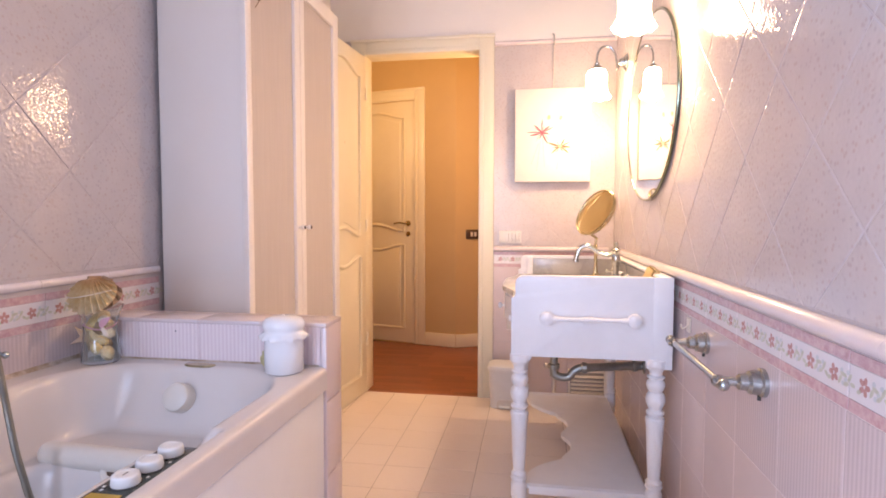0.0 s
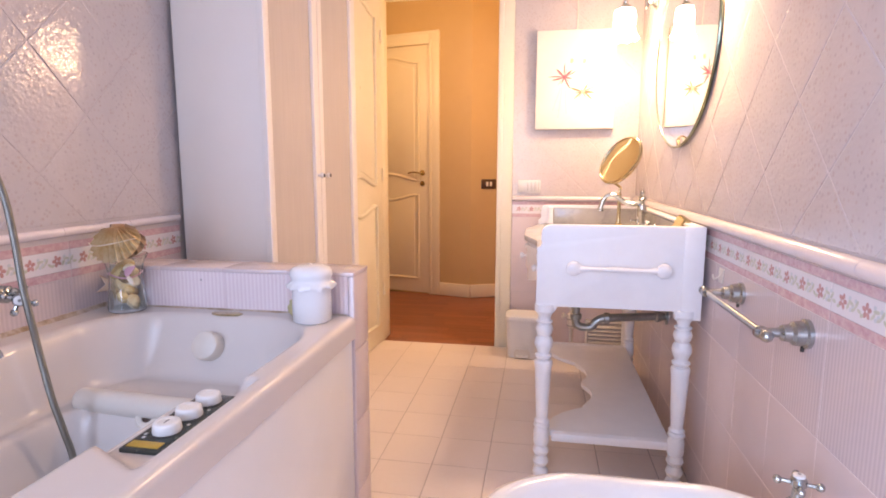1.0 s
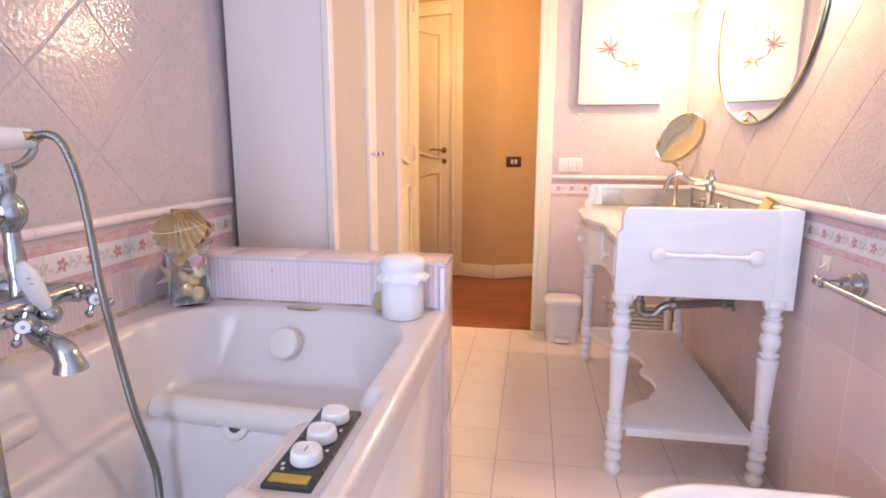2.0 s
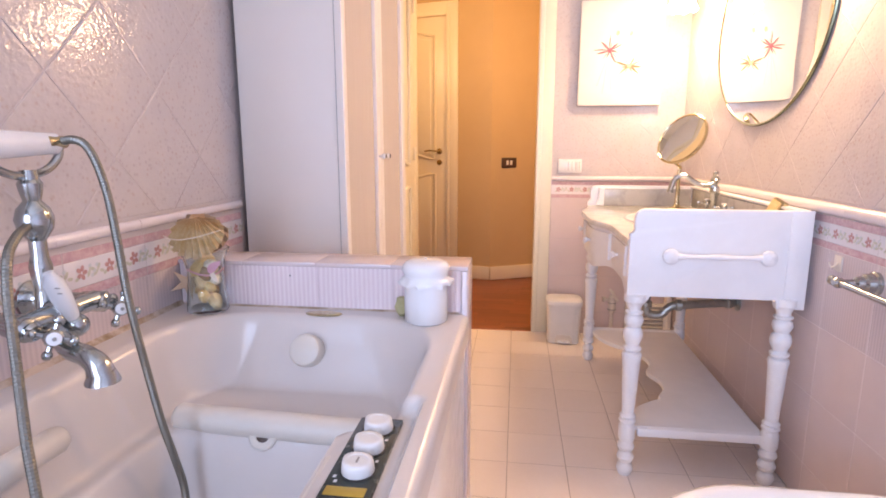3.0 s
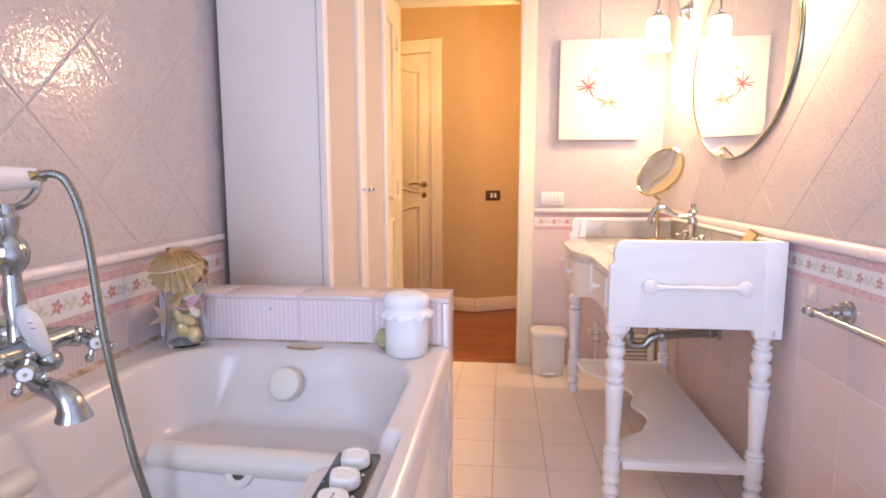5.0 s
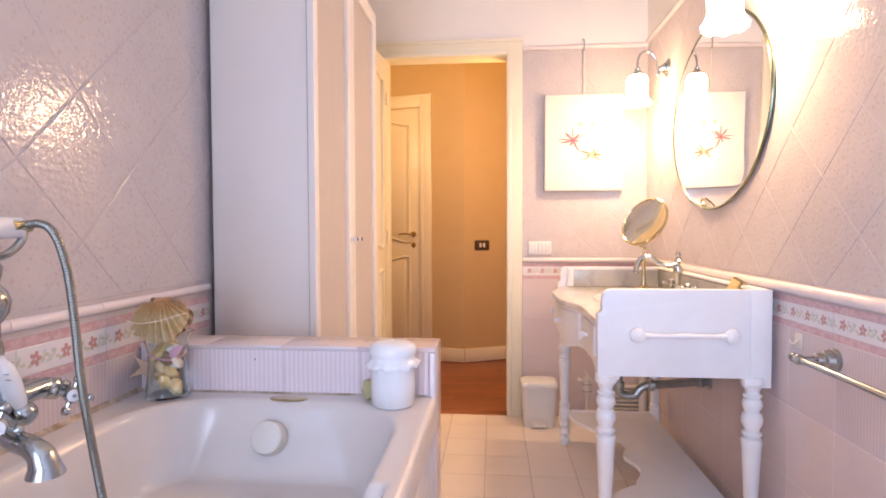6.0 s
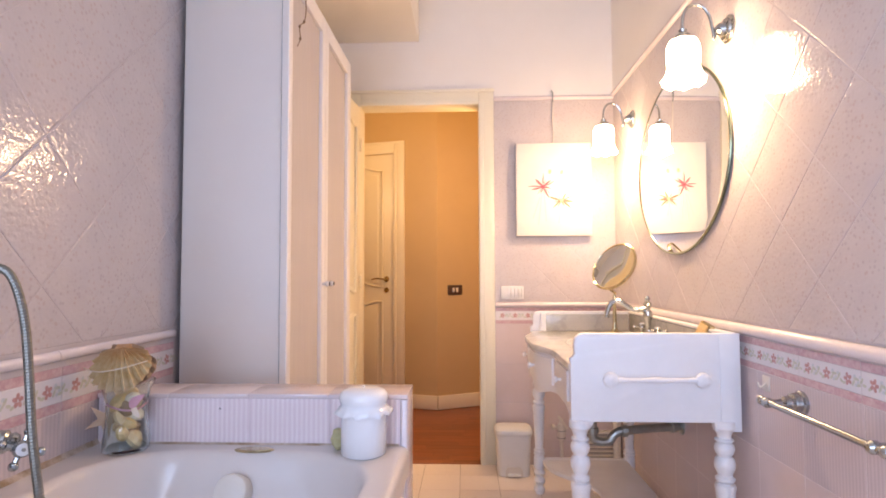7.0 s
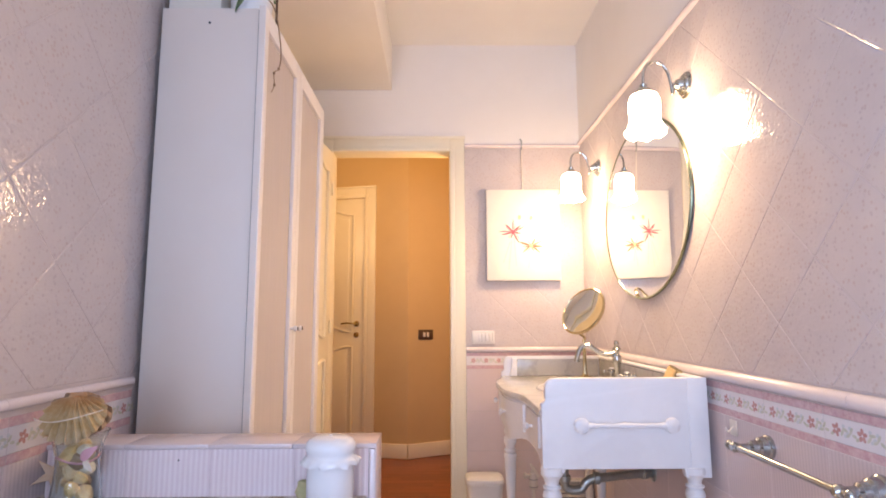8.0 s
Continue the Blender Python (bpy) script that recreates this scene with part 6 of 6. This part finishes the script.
def frieze(wall, parent, ua, ub, start, dz=0.0, width=0.2275, s=1.0):
    k0 = math.floor((ua - start) / width)
    for k in range(k0, k0 + 40):
        a, c = max(start + k * width, ua) + JOINT / 2, min(start + (k + 1) * width, ub) - JOINT / 2
        if c - a < 0.02:
            continue
        mid = (a + c) / 2
        t = lay("frieze_tile", parent, rect(c - a, 0.0520), frame_of(wall, mid, 0.8375 + dz), M_TILEWHITE)
        for z0, z1 in ((0.7915, 0.811), (0.864, 0.8835)):
            lay("border_strip", parent, rect(c - a, z1 - z0 - 0.0005), frame_of(wall, mid, (z0 + z1) / 2 + dz), M_BAND)
        if c - a > 0.1:
            f = (c - a) / width
            for nm in ("red", "green", "blue"):
                g = new("painted_garland", GARLAND[nm])
                g.parent = t
                g.matrix_basis = Matrix.Diagonal((f * s, s, 1, 1))


frieze("east", wall_east, YT, YF - 0.002, 0.991)
frieze("west", wall_west, YT, 1.757, 1.09, DZW)
frieze("north", wall_north, DX1 + 0.0905, XR - 0.002, -0.276, 0.004, 0.2275)
courses("east", wall_east, YT, YF - 0.002, 0.996, 0.2215, (0.0, 0.128, 0.3435), M_PINK)
courses("east", wall_east, YT, YF - 0.002, 0.996, 0.2215, (0.3435, 0.559, 0.791), M_RIBPINK, "ribbed_tile")
courses("west", wall_west, YT, 1.757, 1.09, 0.2215, (0.559 + DZW, 0.791 + DZW), M_RIB, "ribbed_tile")
courses("north", wall_north, DX1 + 0.0905, XR - 0.002, -0.276, 0.2215, (0.0, 0.130, 0.3455, 0.561, 0.795), M_PINK)
courses("half", half_wall, XL + 0.002, HX - 0.017, -0.75, 0.182, (0.60, HZ - 0.0105), M_RIB, "ribbed_tile", 0.0006)
# floor, the stretch between bath and washstand
for i in range(-4, 6):
    for j in range(-20, 7):
        x0, y0 = -0.48 + 0.2 * i, 1.977 + 0.207 * j
        x1, y1 = x0 + 0.2, y0 + 0.207
        x0, x1, y0, y1 = max(x0, XL) + 0.0009, min(x1, XR) - 0.0009, max(y0, YB) + 0.0009, min(y1, YF) - 0.0009
        if x1 - x0 < 0.01 or y1 - y0 < 0.01 or (BY0 < y1 < HY0 and x1 < BX1 - 0.05) or (x1 < WX - 0.05 and y1 < WY1):
            continue
        lay("floor_tile", floor, rect(x1 - x0, y1 - y0), frame_of("floor", (x0 + x1) / 2, (y0 + y1) / 2), M_FLOORTILE)
# hall strips, laid across the doorway
rs3 = random.Random(9)
for j in range(20):
    y0 = YF + 0.002 + j * 0.07
    off = rs3.random() * 0.4
    for i in range(-3, 4):
        x0 = -0.7 + i * 0.42 + off
        lo, hi = max(x0, hl.x), min(x0 + 0.4188, hr.x)
        if hi - lo > 0.02:
            lay("floor_strip", hall_floor, rect(round(hi - lo, 4), 0.0692), Matrix.Translation(((lo + hi) / 2, y0 + 0.035, -0.006 + 0.0012)), M_PARQUET)
